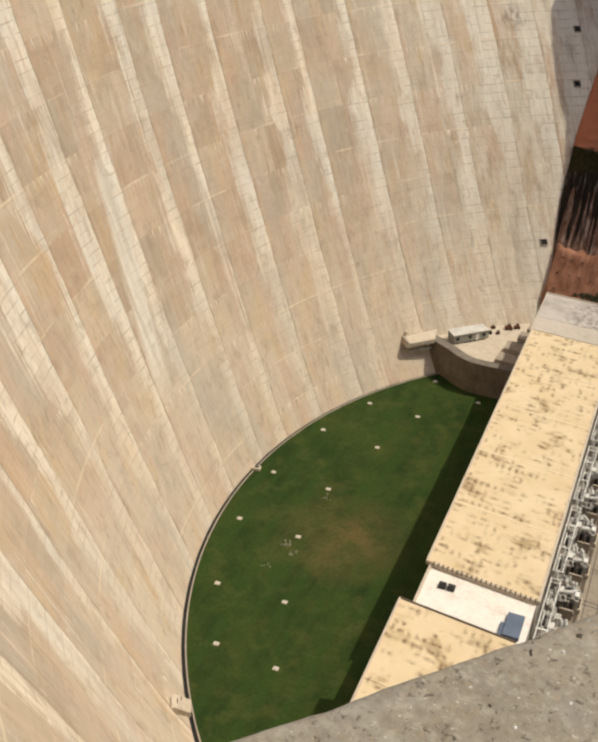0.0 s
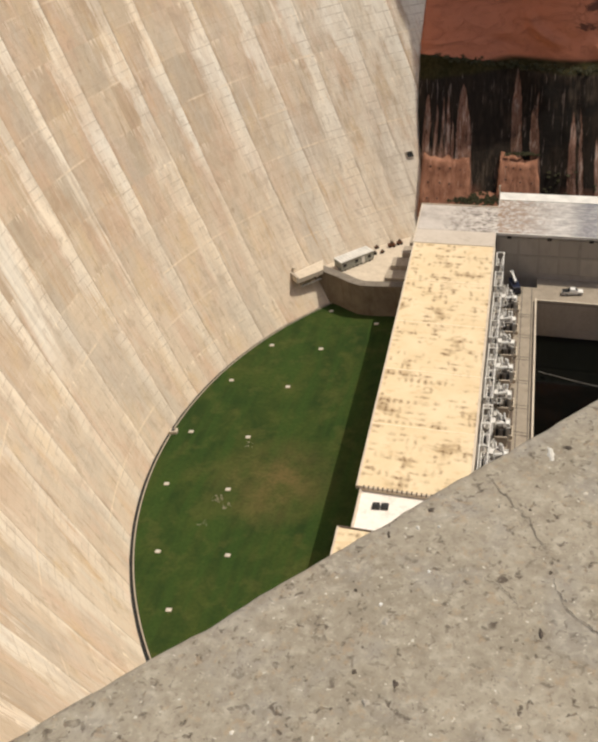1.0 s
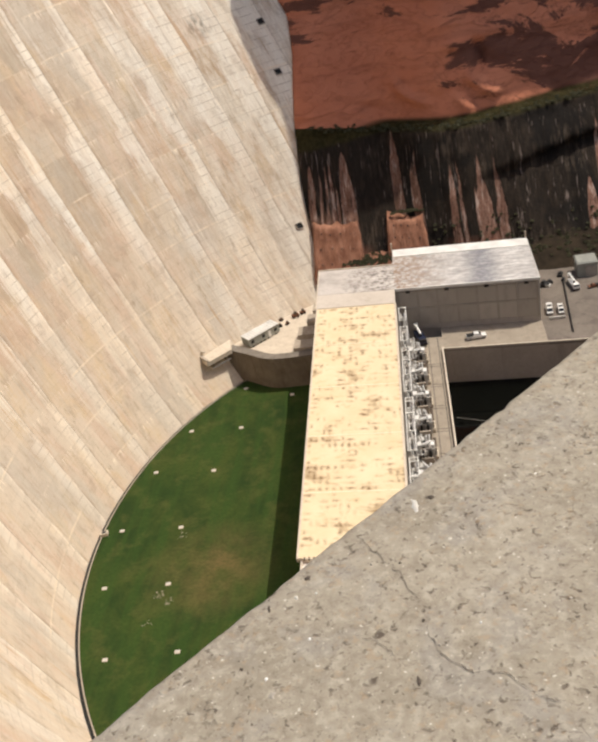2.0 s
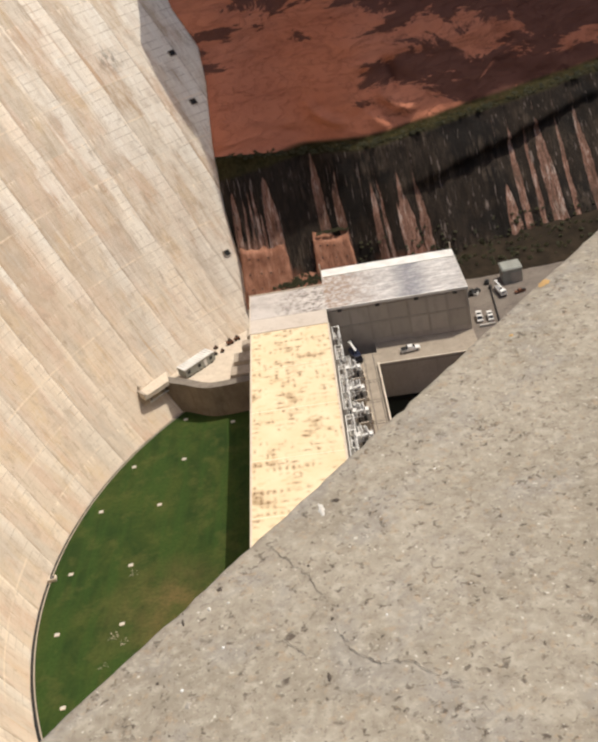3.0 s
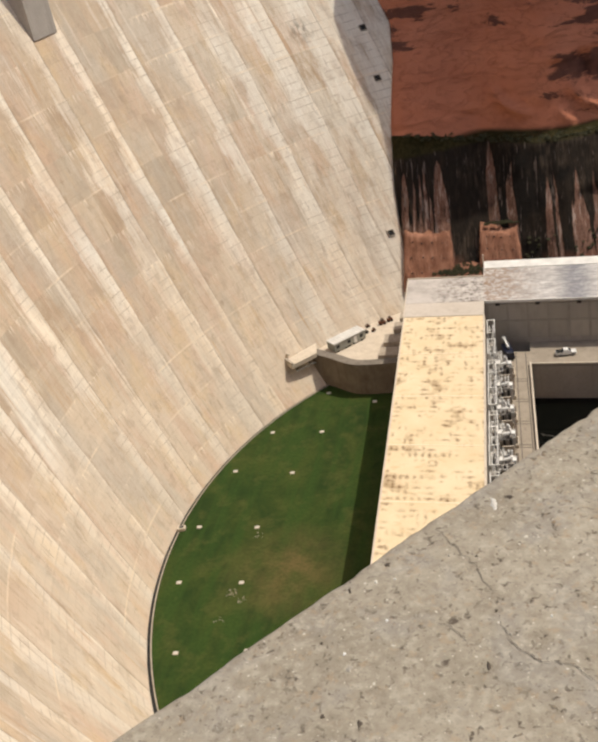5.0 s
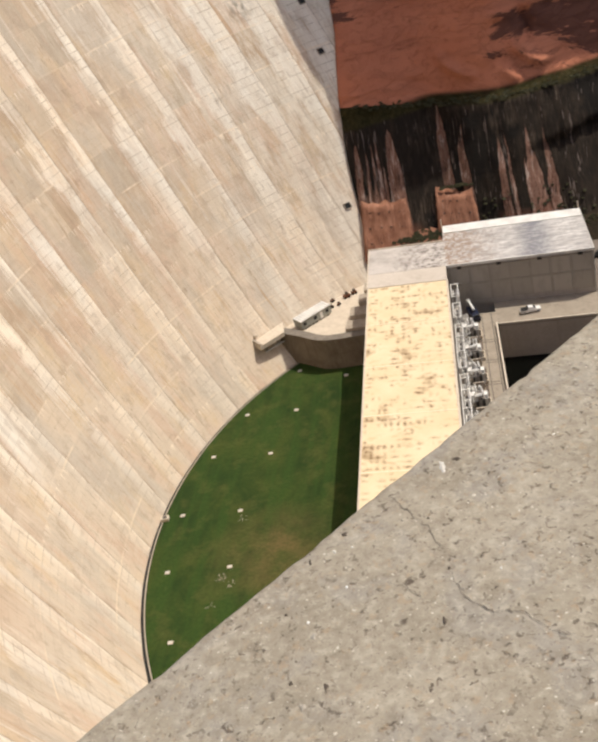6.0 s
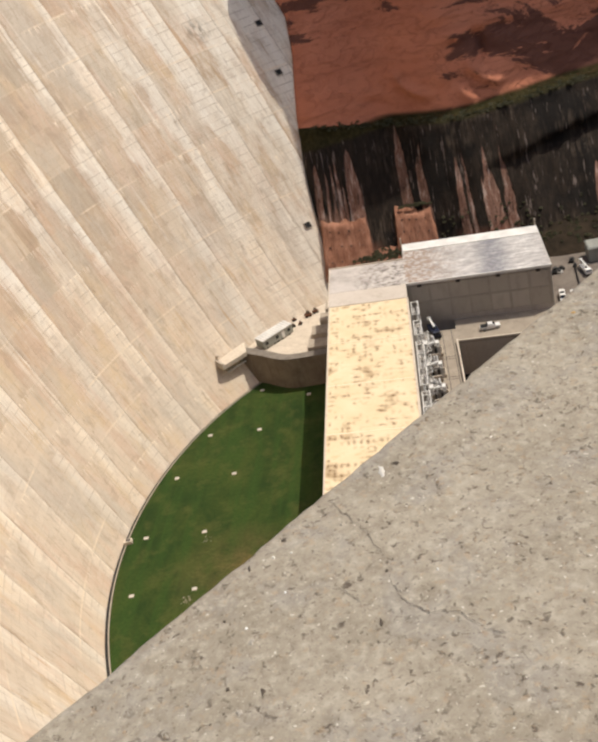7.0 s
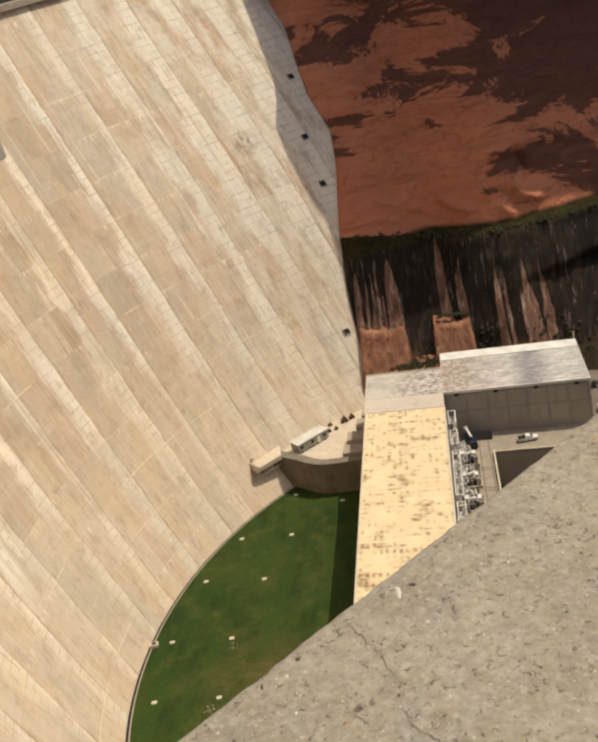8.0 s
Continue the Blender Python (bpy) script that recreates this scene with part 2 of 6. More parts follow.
    col = k.mix(k.ramp(mott, (0.54, 0), (0.66, 0.4)), col, (0.38, 0.295, 0.215))
    col = k.mix(k.ramp(mott, (0.34, 0.4), (0.45, 0)), col, (0.63, 0.54, 0.43))
    speck = k.noise(k.at(0.9, 0.35), 1.0, 6, 0.7)
    col = k.mix(k.ramp(speck, (0.60, 0), (0.70, 0.35)), col, (0.34, 0.25, 0.17))
    drip = k.noise(k.at(0.55, 0.10, 1, (23, 11, 0)), 1.0, 5, 0.75)
    col = k.mix(k.ramp(drip, (0.59, 0), (0.70, 0.55)), col, (0.28, 0.20, 0.13))
    dash = k.math('MULTIPLY', k.ramp(k.noise(k.at(1.5, 0.24, 1, (9, 27, 0)), 1.0, 3, 0.6), (0.62, 0), (0.72, 0.5)), k.ramp(k.noise(k.at(0.08, 0.05, 1, (6, 19, 0)), 1.0, 3), (0.46, 0.1), (0.6, 1)))
    col = k.mix(dash, col, (0.23, 0.165, 0.105))
    # long brown washes that hang below the far pours
    wash = k.math('MULTIPLY', k.ramp(k.noise(k.at(0.75, 0.028, 1, (61, 8, 0)), 1.0, 5, 0.7), (0.53, 0), (0.64, 0.6)), k.math('MULTIPLY', right, k.ramp(k.math('MULTIPLY', z, 0.01), (0.12, 0.5), (0.3, 1), (0.55, 0.2))))
    col = k.mix(wash, col, (0.33, 0.235, 0.15))
    rust = k.math('MULTIPLY', k.ramp(k.noise(k.at(0.5, 0.03, 1, (41, 3, 0)), 1.0, 5, 0.7), (0.58, 0), (0.66, 0.55)), k.ramp(k.noise(k.at(0.05, 0.03, 1, (2, 33, 0)), 1.0, 2), (0.46, 0), (0.58, 1)))
    col = k.mix(rust, col, (0.50, 0.32, 0.17))
    joint = k.math('MULTIPLY', k.ramp(s, (0.0, 1.0), (0.010, 0.8), (0.02, 0.0)), k.ramp(k.noise(k.at(0.1, 0.06, 1, (51, 3, 0)), 1.0, 4, 0.7), (0.44, 0.0), (0.54, 0.75)))
    col = k.mix(joint, col, (0.22, 0.165, 0.115))
    # one dark seep high on the face
    pos = k.t.nodes.new("ShaderNodeNewGeometry").outputs["Position"]
    far = k.t.nodes.new("ShaderNodeVectorMath")
    far.operation = 'DISTANCE'
    k.t.links.new(pos, far.inputs[0])
    far.inputs[1].default_value = (-32.8, 74.4, 93.4)
    seep = k.math('MULTIPLY', k.ramp(k.math('MULTIPLY', far.outputs["Value"], 0.1), (0.0, 1), (0.55, 0)), k.ramp(k.noise(k.at(0.8, 0.25, 1), 1.0, 4, 0.7), (0.45, 0), (0.58, 0.9)))
    col = k.mix(seep, col, (0.12, 0.11, 0.085))
    k.color(col)
    k.bump(k.math('ADD', speck, k.math('MULTIPLY', line, -0.8)), 0.5, 0.25)
    return k.m


def make_concrete(name, a, b, stain, scale=0.4, rough=0.9):
    k = Mat(name, rough, 0, "World")
    n1 = k.noise(k.at(scale), 1.0, 4, 0.6)
    n2 = k.noise(k.at(scale * 9), 1.0, 5, 0.65)
    n3 = k.noise(k.at(scale * 2.2, scale * 2.2, scale * 0.25, (5, 5, 5)), 1.0, 5, 0.7)
    col = k.mix(k.ramp(n1, (0.35, 0), (0.65, 1)), a, b)
    col = k.mix(k.ramp(n3, (0.52, 0), (0.72, 0.7)), col, stain)
    col = k.mix(k.ramp(n2, (0.45, 0), (0.75, 0.35)), col, stain)
    k.color(col)
    k.bump(n2, 0.3, 0.03)
    return k.m


def make_roof():
    k = Mat("tan_roofing", 0.85, 0, "UV")
    n = k.noise(k.at(0.12), 1.0, 4, 0.6)
    col = k.mix(k.ramp(n, (0.35, 0), (0.65, 1)), (0.65, 0.51, 0.32), (0.71, 0.575, 0.385))
    # rust that has come through in dashes and dots along the rows of fixings, thickest in a few places
    fine = k.noise(k.at(0.9), 1.0, 4, 0.65)
    stray = k.math('MULTIPLY', k.math('SUBTRACT', k.noise(k.at(0.5, 0.5, 1, (1, 7, 0)), 1.0, 3, 0.6), 0.5), 1.6)
    u, v = k.math('ADD', k.axis(k.co, 0), stray), k.math('ADD', k.axis(k.co, 1), k.math('MULTIPLY', stray, -0.8))
    gather = k.noise(k.at(0.15, 0.17, 1, (4, 2, 0)), 1.0, 3, 0.55, 0.3)
    frayed = k.math('MULTIPLY', k.math('SUBTRACT', k.noise(k.at(1.7), 1.0, 4, 0.7), 0.5), 0.9)
    rust = None
    for wide, deep, long, high, many, seed in ((2.9, 1.9, 0.5, 0.36, 1.03, 1.0), (1.5, 1.9, 0.44, 0.44, 1.06, 2.0), (1.5, 2.6, 0.38, 0.5, 1.07, 3.0)):
        cu, cv = k.math('MULTIPLY', u, 1 / wide), k.math('MULTIPLY', v, 1 / deep)
        du = k.math('ABSOLUTE', k.math('SUBTRACT', k.math('FRACT', cu), 0.5))
        dv = k.math('ABSOLUTE', k.math('SUBTRACT', k.math('FRACT', cv), 0.5))
        pick = k.hash(k.math('FLOOR', cu), k.math('FLOOR', cv), seed)
        here = k.ramp(k.math('SUBTRACT', k.math('ADD', k.math('MULTIPLY', pick, 0.6), k.math('MULTIPLY', gather, 1.25)), many - 0.5), (0.48, 0), (0.72, 1))
        shape = k.math('MULTIPLY', k.ramp(k.math('ADD', du, k.math('MULTIPLY', frayed, 0.5)), (0.0, 1), (long, 0)), k.ramp(k.math('ADD', dv, k.math('MULTIPLY', frayed, 0.5)), (0.0, 1), (high, 0)))
        dash = k.math('MULTIPLY', here, shape)
        rust = dash if rust is None else k.math('MAXIMUM', rust, dash)
    soft = k.ramp(k.math('ADD', gather, k.math('MULTIPLY', frayed, 0.12)), (0.55, 0), (0.69, 0.7))
    soft = k.math('MULTIPLY', soft, k.ramp(k.noise(k.at(0.25, 1.1, 1, (5, 8, 0)), 1.0, 4, 0.7), (0.36, 0.45), (0.6, 1)))
    wash = k.ramp(k.noise(k.at(0.3, 0.42, 1, (13, 5, 0)), 1.0, 3, 0.5), (0.60, 0), (0.74, 0.4))
    col = k.mix(wash, col, (0.46, 0.30, 0.14))
    col = k.mix(soft, col, (0.27, 0.18, 0.09))
    col = k.mix(k.math('MULTIPLY', rust, 0.95), col, (0.15, 0.086, 0.040))
    k.color(col)
    k.bump(fine, 0.2, 0.02)
    return k.m


def make_metal_roof():
    k = Mat("white_metal_roof", 0.42, 0.0, "World")
    n = k.noise(k.at(0.16, 0.28, 1), 1.0, 6, 0.75, 0.6)
    f = k.noise(k.at(0.9, 0.7, 1), 1.0, 6, 0.8)
    x = k.axis(k.co, 0)
    col = k.mix(k.ramp(n, (0.42, 0), (0.58, 1)), (0.43, 0.41, 0.39), (0.64, 0.62, 0.585))
    col = k.mix(k.ramp(f, (0.50, 0), (0.64, 0.5)), col, (0.34, 0.33, 0.33))
    peel = k.noise(k.at(0.22, 1.3, 1, (7, 2, 0)), 1.0, 6, 0.75)
    col = k.mix(k.ramp(peel, (0.51, 0), (0.57, 0.7)), col, (0.27, 0.265, 0.265))
    col = k.mix(k.ramp(peel, (0.36, 0.7), (0.46, 0)), col, (0.74, 0.72, 0.68))
    # blue-grey shade across the roof's middle, painted into the colour
    shade_band = k.math('MULTIPLY', k.ramp(k.math('MULTIPLY', k.math('ABSOLUTE', k.math('SUBTRACT', x, 46.5)), 0.1), (0.1, 1), (0.6, 0)), k.math('MULTIPLY', k.ramp(f, (0.36, 0.55), (0.54, 1)), k.ramp(peel, (0.36, 0.5), (0.48, 1))))
    col = k.mix(k.math('MULTIPLY', shade_band, 0.85), col, (0.15, 0.16, 0.19))
    edge = k.ramp(k.math('MULTIPLY', k.math('SUBTRACT', x, 20.0), 0.05), (0.25, 1), (0.9, 0.12))
    rust = k.math('MULTIPLY', edge, k.math('MAXIMUM', k.ramp(f, (0.46, 0), (0.54, 0.9)), k.ramp(k.noise(k.at(0.3, 0.45, 1, (5, 1, 0)), 1.0, 5, 0.7), (0.5, 0), (0.6, 1))))
    col = k.mix(k.math('MULTIPLY', rust, 0.9), col, (0.25, 0.15, 0.085))
    k.color(col)
    k.bump(f, 0.15, 0.02)
    return k.m


def make_grass():
    k = Mat("lawn_grass", 0.95, 0, "World")
    n = k.noise(k.at(0.09), 1.0, 5, 0.65, 0.5)
    f = k.noise(k.at(1.2), 1.0, 5, 0.7)
    stripe = k.noise(k.at(0.35, 0.03, 1), 1.0, 3)
    col = k.mix(k.ramp(n, (0.38, 0), (0.62, 1)), (0.020, 0.038, 0.009), (0.043, 0.060, 0.013))
    col = k.mix(k.ramp(stripe, (0.42, 0), (0.6, 0.7)), col, (0.031, 0.060, 0.012))
    gold = k.noise(k.at(0.14, 0.14, 1, (8, 1, 0)), 1.0, 4, 0.6)
    col = k.mix(k.ramp(gold, (0.52, 0), (0.68, 0.65)), col, (0.072, 0.076, 0.021))
    dry = k.noise(k.at(0.085, 0.11, 1, (2.1, 5.4, 0)), 1.0, 5, 0.7)
    patch = k.t.nodes.new("ShaderNodeVectorMath")
    patch.operation = 'DISTANCE'
    k.t.links.new(k.co, patch.inputs[0])
    patch.inputs[1].default_value = (-24.5, -70, 0)
    near = k.ramp(k.math('MULTIPLY', patch.outputs["Value"], 0.05), (0.0, 1), (0.9, 0))
    col = k.mix(k.math('MULTIPLY', near, k.ramp(dry, (0.34, 0.15), (0.56, 0.95))), col, (0.125, 0.088, 0.035))
    col = k.mix(k.ramp(f, (0.42, 0), (0.7, 0.45)), col, (0.012, 0.028, 0.007))
    k.color(col)
    k.bump(f, 0.6, 0.08)
    return k.m


def make_red_rock():
    k = Mat("red_sandstone", 0.95, 0, "World")
    n = k.noise(k.at(0.03, 0.03, 0.06), 1.0, 5, 0.6, 0.4)
    f = k.noise(k.at(0.35, 0.35, 0.5), 1.0, 6, 0.7)
    col = k.mix(k.ramp(n, (0.35, 0), (0.65, 1)), (0.47, 0.170, 0.094), (0.56, 0.222, 0.128))
    bed = k.noise(k.at(0.02, 0.02, 0.4), 1.0, 4, 0.6, 0.6)
    col = k.mix(k.ramp(bed, (0.52, 0), (0.72, 0.35)), col, (0.25, 0.09, 0.052))
    var = k.noise(k.at(0.035, 0.035, 0.08, (9, 1, 4)), 1.0, 6, 0.7, 0.8)
    x = k.axis(k.co, 0)
    side = k.ramp(k.math('MULTIPLY', x, 0.01), (0.34, -0.03), (0.54, 0.09), (0.72, 0.19))
    high = k.ramp(k.math('MULTIPLY', k.axis(k.co, 2), 0.01), (0.62, 0.0), (0.85, 0.07), (1.05, 0.16))
    col = k.mix(k.ramp(k.math('ADD', k.math('ADD', var, side), high), (0.64, 0), (0.67, 0.85)), col, (0.085, 0.043, 0.035))
    col = k.mix(k.ramp(f, (0.54, 0), (0.74, 0.3)), col, (0.16, 0.06, 0.037))
    z = k.axis(k.co, 2)
    col = k.mix(k.ramp(k.math('MULTIPLY', z, 0.01), (0.537, 1), (0.548, 0)), col, k.mix(k.ramp(f, (0.4, 0), (0.6, 1)), (0.020, 0.018, 0.005), (0.042, 0.034, 0.012)))
    crease = k.math('ABSOLUTE', k.math('SUBTRACT', k.noise(k.at(0.09, 0.09, 0.22, (3, 2, 1)), 1.0, 5, 0.65, 1.2), 0.5))
    col = k.mix(k.math('MULTIPLY', k.ramp(crease, (0.0, 0.45), (0.014, 0)), k.ramp(k.math('MULTIPLY', x, 0.01), (0.24, 0.05), (0.5, 0.9))), col, (0.13, 0.05, 0.032))
    k.color(col)
    k.bump(k.math('ADD', f, k.ramp(crease, (0.0, 0), (0.03, 0.5))), 0.7, 0.5)
    return k.m


def make_varnished_rock():
    k = Mat("varnished_cliff", 0.85, 0, "World")
    z = k.axis(k.co, 2)
    f = k.noise(k.at(0.8), 1.0, 6, 0.7)
    broad = k.noise(k.at(0.05, 0.03, 0.02, (6, 0, 0)), 1.0, 3, 0.5)
    fine = k.noise(k.at(0.8, 0.2, 0.03, (3, 0, 0)), 1.0, 5, 0.7)
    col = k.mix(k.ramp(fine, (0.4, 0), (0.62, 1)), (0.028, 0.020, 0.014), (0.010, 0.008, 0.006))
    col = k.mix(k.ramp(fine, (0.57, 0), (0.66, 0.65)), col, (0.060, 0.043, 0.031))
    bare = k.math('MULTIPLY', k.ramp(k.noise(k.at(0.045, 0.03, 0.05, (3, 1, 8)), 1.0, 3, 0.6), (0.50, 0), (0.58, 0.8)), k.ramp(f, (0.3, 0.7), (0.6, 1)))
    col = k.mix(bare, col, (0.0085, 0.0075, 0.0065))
    # fresh pink rock where the varnish has fallen away in strips
    x = k.axis(k.co, 0)
    wave = k.math('MULTIPLY', k.math('SUBTRACT', k.noise(k.at(0.12, 0.1, 0.07, (2, 7, 1)), 1.0, 5, 0.7), 0.5), 2.2)
    nick = k.math('MULTIPLY', k.math('SUBTRACT', k.noise(k.at(1.3, 0.3, 0.22, (4, 2, 9)), 1.0, 5, 0.75), 0.5), 2.2)
    at_x = k.math('ADD', x, wave)
    strip = None
    # middle of the foot, width there, the foot's and the tip's height, how far the tip stands aside
    for mid, broad_at, z0, z1, aside in ((-4.6, 2.2, 34, 48, 0.4), (-1.6, 1.2, 29, 45, 0.2), (0.4, 1.0, 29, 47, 0.3), (2.4, 1.4, 28, 48, -0.4), (4.0, 1.0, 28, 40, -0.6), (7.4, 4.6, 27, 49.5, -1.2),
                                         (23.4, 3.3, 28, 51.5, -1.0), (29.2, 3.2, 28, 43.0, -0.9), (28.7, 1.0, 36, 47.0, 0.6), (40.8, 2.4, 20, 42.5, -0.9), (43.6, 1.1, 20, 43.5, -1.6), (48.0, 1.2, 20, 36.0, -0.6),
                                         (50.8, 5.4, 20, 38.0, -1.6), (49.2, 1.7, 33, 43.5, -0.4), (55.6, 2.8, 20, 38.0, -1.2), (54.2, 1.0, 32, 42.5, -0.6), (83.8, 3.6, 18, 31.0, -0.6),
                                         (88.2, 2.6, 18, 46.0, -1.0), (93.1, 1.6, 18, 45.0, -0.5), (98.2, 4.4, 18, 46.0, -1.5), (103.8, 1.7, 18, 44.0, 0.0), (111.5, 3.0, 18, 45.0, -0.8)):
        up = k.math('MULTIPLY', k.math('SUBTRACT', z, z0), 1 / (z1 - z0))
        off = k.math('ABSOLUTE', k.math('SUBTRACT', k.math('SUBTRACT', at_x, mid), k.math('MULTIPLY', up, aside)))
        half = k.ramp(up, (0.0, 1.0), (0.5, 0.86), (0.8, 0.5), (0.92, 0.3), (1.0, 0.0))
        inside = k.math('SUBTRACT', k.math('MULTIPLY', half, broad_at * 0.55), k.math('ADD', off, k.math('MULTIPLY', nick, 0.35 * min(1.0, broad_at / 2.4))))
        inside = k.ramp(k.math('ADD', k.math('MULTIPLY', inside, 1.2), 0.5), (0.46, 0), (0.64, 1))
        strip = inside if strip is None else k.math('MAXIMUM', strip, inside)
    knee = k.math('MULTIPLY', k.ramp(k.math('ADD', k.math('MULTIPLY', z, 0.02), k.math('MULTIPLY', nick, 0.07)), (0.62, 0.7), (0.68, 0)), k.ramp(k.math('MULTIPLY', x, 0.05), (0.16, 1), (0.19, 0)))
    strip = k.math('MAXIMUM', strip, knee)
    torn = k.noise(k.at(0.7, 0.2, 0.06, (13, 0, 0)), 1.0, 6, 0.75)
    strip = k.math('MULTIPLY', strip, k.ramp(torn, (0.40, 1), (0.60, 0.55)))
    pink = k.mix(k.ramp(f, (0.35, 0), (0.65, 1)), (0.21, 0.105, 0.070), (0.32, 0.180, 0.130))
    pink = k.mix(k.ramp(torn, (0.38, 0.85), (0.47, 0)), pink, (0.43, 0.34, 0.285))
    line = k.noise(k.at(1.7, 0.3, 0.035, (14, 3, 2)), 1.0, 5, 0.75)
    pink = k.mix(k.ramp(line, (0.55, 0), (0.60, 0.85)), pink, (0.05, 0.032, 0.024))
    col = k.mix(k.math('MULTIPLY', strip, k.ramp(broad, (0.4, 0.5), (0.6, 1))), col, pink)
    foot = k.math('MULTIPLY', k.ramp(k.math('MULTIPLY', x, 0.01), (0.5, 1), (0.58, 0)), k.ramp(k.math('MULTIPLY', z, 0.02), (0.38, 1), (0.46, 0)))
    col = k.mix(k.math('MULTIPLY', foot, k.ramp(broad, (0.42, 0), (0.55, 0.8))), col, (0.25, 0.105, 0.065))
    pale = k.noise(k.at(1.1, 0.2, 0.02, (8, 0, 1)), 1.0, 4, 0.6)
    col = k.mix(k.ramp(pale, (0.62, 0), (0.68, 0.45)), col, (0.30, 0.235, 0.20))
    tan = k.math('MULTIPLY', k.ramp(k.noise(k.at(0.09, 0.05, 0.07, (2, 4, 4)), 1.0, 3), (0.5, 0), (0.62, 1)), k.ramp(k.noise(k.at(0.9, 0.2, 0.02, (1, 6, 1)), 1.0, 4, 0.7), (0.46, 0), (0.6, 0.8)))
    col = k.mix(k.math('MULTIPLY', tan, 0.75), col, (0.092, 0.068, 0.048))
    col = k.mix(k.ramp(k.math('MULTIPLY', z, 0.01), (0.512, 0), (0.522, 1)), col, k.mix(k.ramp(f, (0.4, 0), (0.6, 1)), (0.020, 0.018, 0.005), (0.042, 0.034, 0.012)))
    k.color(col)
    k.bump(k.math('ADD', f, k.math('MULTIPLY', strip, -0.6)), 0.7, 0.5)
    return k.m


def make_parapet():
    k = Mat("exposed_aggregate", 0.9, 0, "World")
    n = k.noise(k.at(9), 1.0, 4, 0.6)
    col = k.mix(k.ramp(n, (0.36, 0), (0.62, 1)), (0.262, 0.226, 0.168), (0.328, 0.286, 0.217))
    cool = k.noise(k.at(17, 17, 17, (4, 1, 2)), 1.0, 4, 0.6, 0.4)
    col = k.mix(k.ramp(cool, (0.5, 0), (0.64, 0.7)), col, (0.272, 0.246, 0.205))
    blotch = k.noise(k.at(40), 1.0, 5, 0.65, 0.2)
    col = k.mix(k.ramp(blotch, (0.5, 0), (0.68, 0.42)), col, (0.205, 0.172, 0.125))
    mottle = k.noise(k.at(105), 1.0, 4, 0.6, 0.3)
    col = k.mix(k.ramp(mottle, (0.34, 0.55), (0.48, 0)), col, (0.41, 0.365, 0.285))
    col = k.mix(k.ramp(mottle, (0.52, 0), (0.67, 0.5)), col, (0.195, 0.16, 0.12))
    # sunken dark grit in loose clusters, soft tan sand and a few pale grains
    where = k.ramp(blotch, (0.42, 0.4), (0.6, 1))
    grit = k.noise(k.at(150, 150, 150, (7, 3, 1)), 1.0, 2, 0.5, 0.6)
    pit = k.math('MULTIPLY', k.ramp(grit, (0.59, 0), (0.69, 0.9)), where)
    col = k.mix(pit, col, (0.085, 0.066, 0.05))
    speck = k.noise(k.at(290, 290, 290, (2, 5, 8)), 1.0, 2, 0.5, 0.4)
    col = k.mix(k.ramp(speck, (0.62, 0), (0.72, 0.45)), col, (0.125, 0.10, 0.076))
    col = k.mix(k.ramp(speck, (0.29, 0.35), (0.37, 0)), col, (0.45, 0.40, 0.315))
    sand = k.noise(k.at(120, 120, 120, (3, 9, 4)), 1.0, 3, 0.6)
    col = k.mix(k.ramp(sand, (0.58, 0), (0.68, 0.45)), col, (0.33, 0.24, 0.15))
    pale = k.noise(k.at(210, 210, 210, (11, 2, 6)), 1.0, 1, 0.5)
    col = k.mix(k.ramp(pale, (0.72, 0), (0.77, 0.7)), col, (0.56, 0.51, 0.42))
    k.color(col)
    k.bump(k.math('SUBTRACT', mottle, pit), 0.3, 0.002)
    return k.m


def make_water():
    k = Mat("river_water", 0.06)
    k.color((0.002, 0.0025, 0.002))
    k.b.inputs["IOR"].default_value = 1.33
    k.bump(k.noise(k.at(0.5), 1.0, 3), 0.08, 0.1)
    return k.m


DAM = make_dam_concrete()
ROOF = make_roof()
METAL_ROOF = make_metal_roof()
GRASS = make_grass()
RED = make_red_rock()
CLIFF = make_varnished_rock()
PARAPET = make_parapet()
WATER = make_water()
GREY = make_concrete("grey_concrete", (0.34, 0.29, 0.23), (0.42, 0.36, 0.29), (0.20, 0.16, 0.12))
PALE = make_concrete("pale_concrete", (0.55, 0.47, 0.37), (0.62, 0.54, 0.43), (0.36, 0.29, 0.22))


def make_bay_roof():
    k = Mat("grey_roofing", 0.8, 0, "World")
    n = k.noise(k.at(0.10, 0.14, 1), 1.0, 5, 0.65)
    col = k.mix(k.ramp(n, (0.4, 0), (0.6, 1)), (0.37, 0.33, 0.295), (0.50, 0.455, 0.41))
    f = k.noise(k.at(0.55, 0.8, 1, (1, 3, 0)), 1.0, 6, 0.8)
    x = k.axis(k.co, 0)
    worn = k.ramp(k.math('MULTIPLY', x, 0.05), (0.25, 0.15), (0.75, 1))
    col = k.mix(k.math('MULTIPLY', worn, k.ramp(f, (0.52, 0), (0.57, 0.9))), col, (0.10, 0.085, 0.075))
    col = k.mix(k.math('MULTIPLY', worn, k.ramp(f, (0.36, 0.8), (0.45, 0))), col, (0.70, 0.67, 0.63))
    k.color(col)
    k.bump(f, 0.15, 0.02)
    return k.m


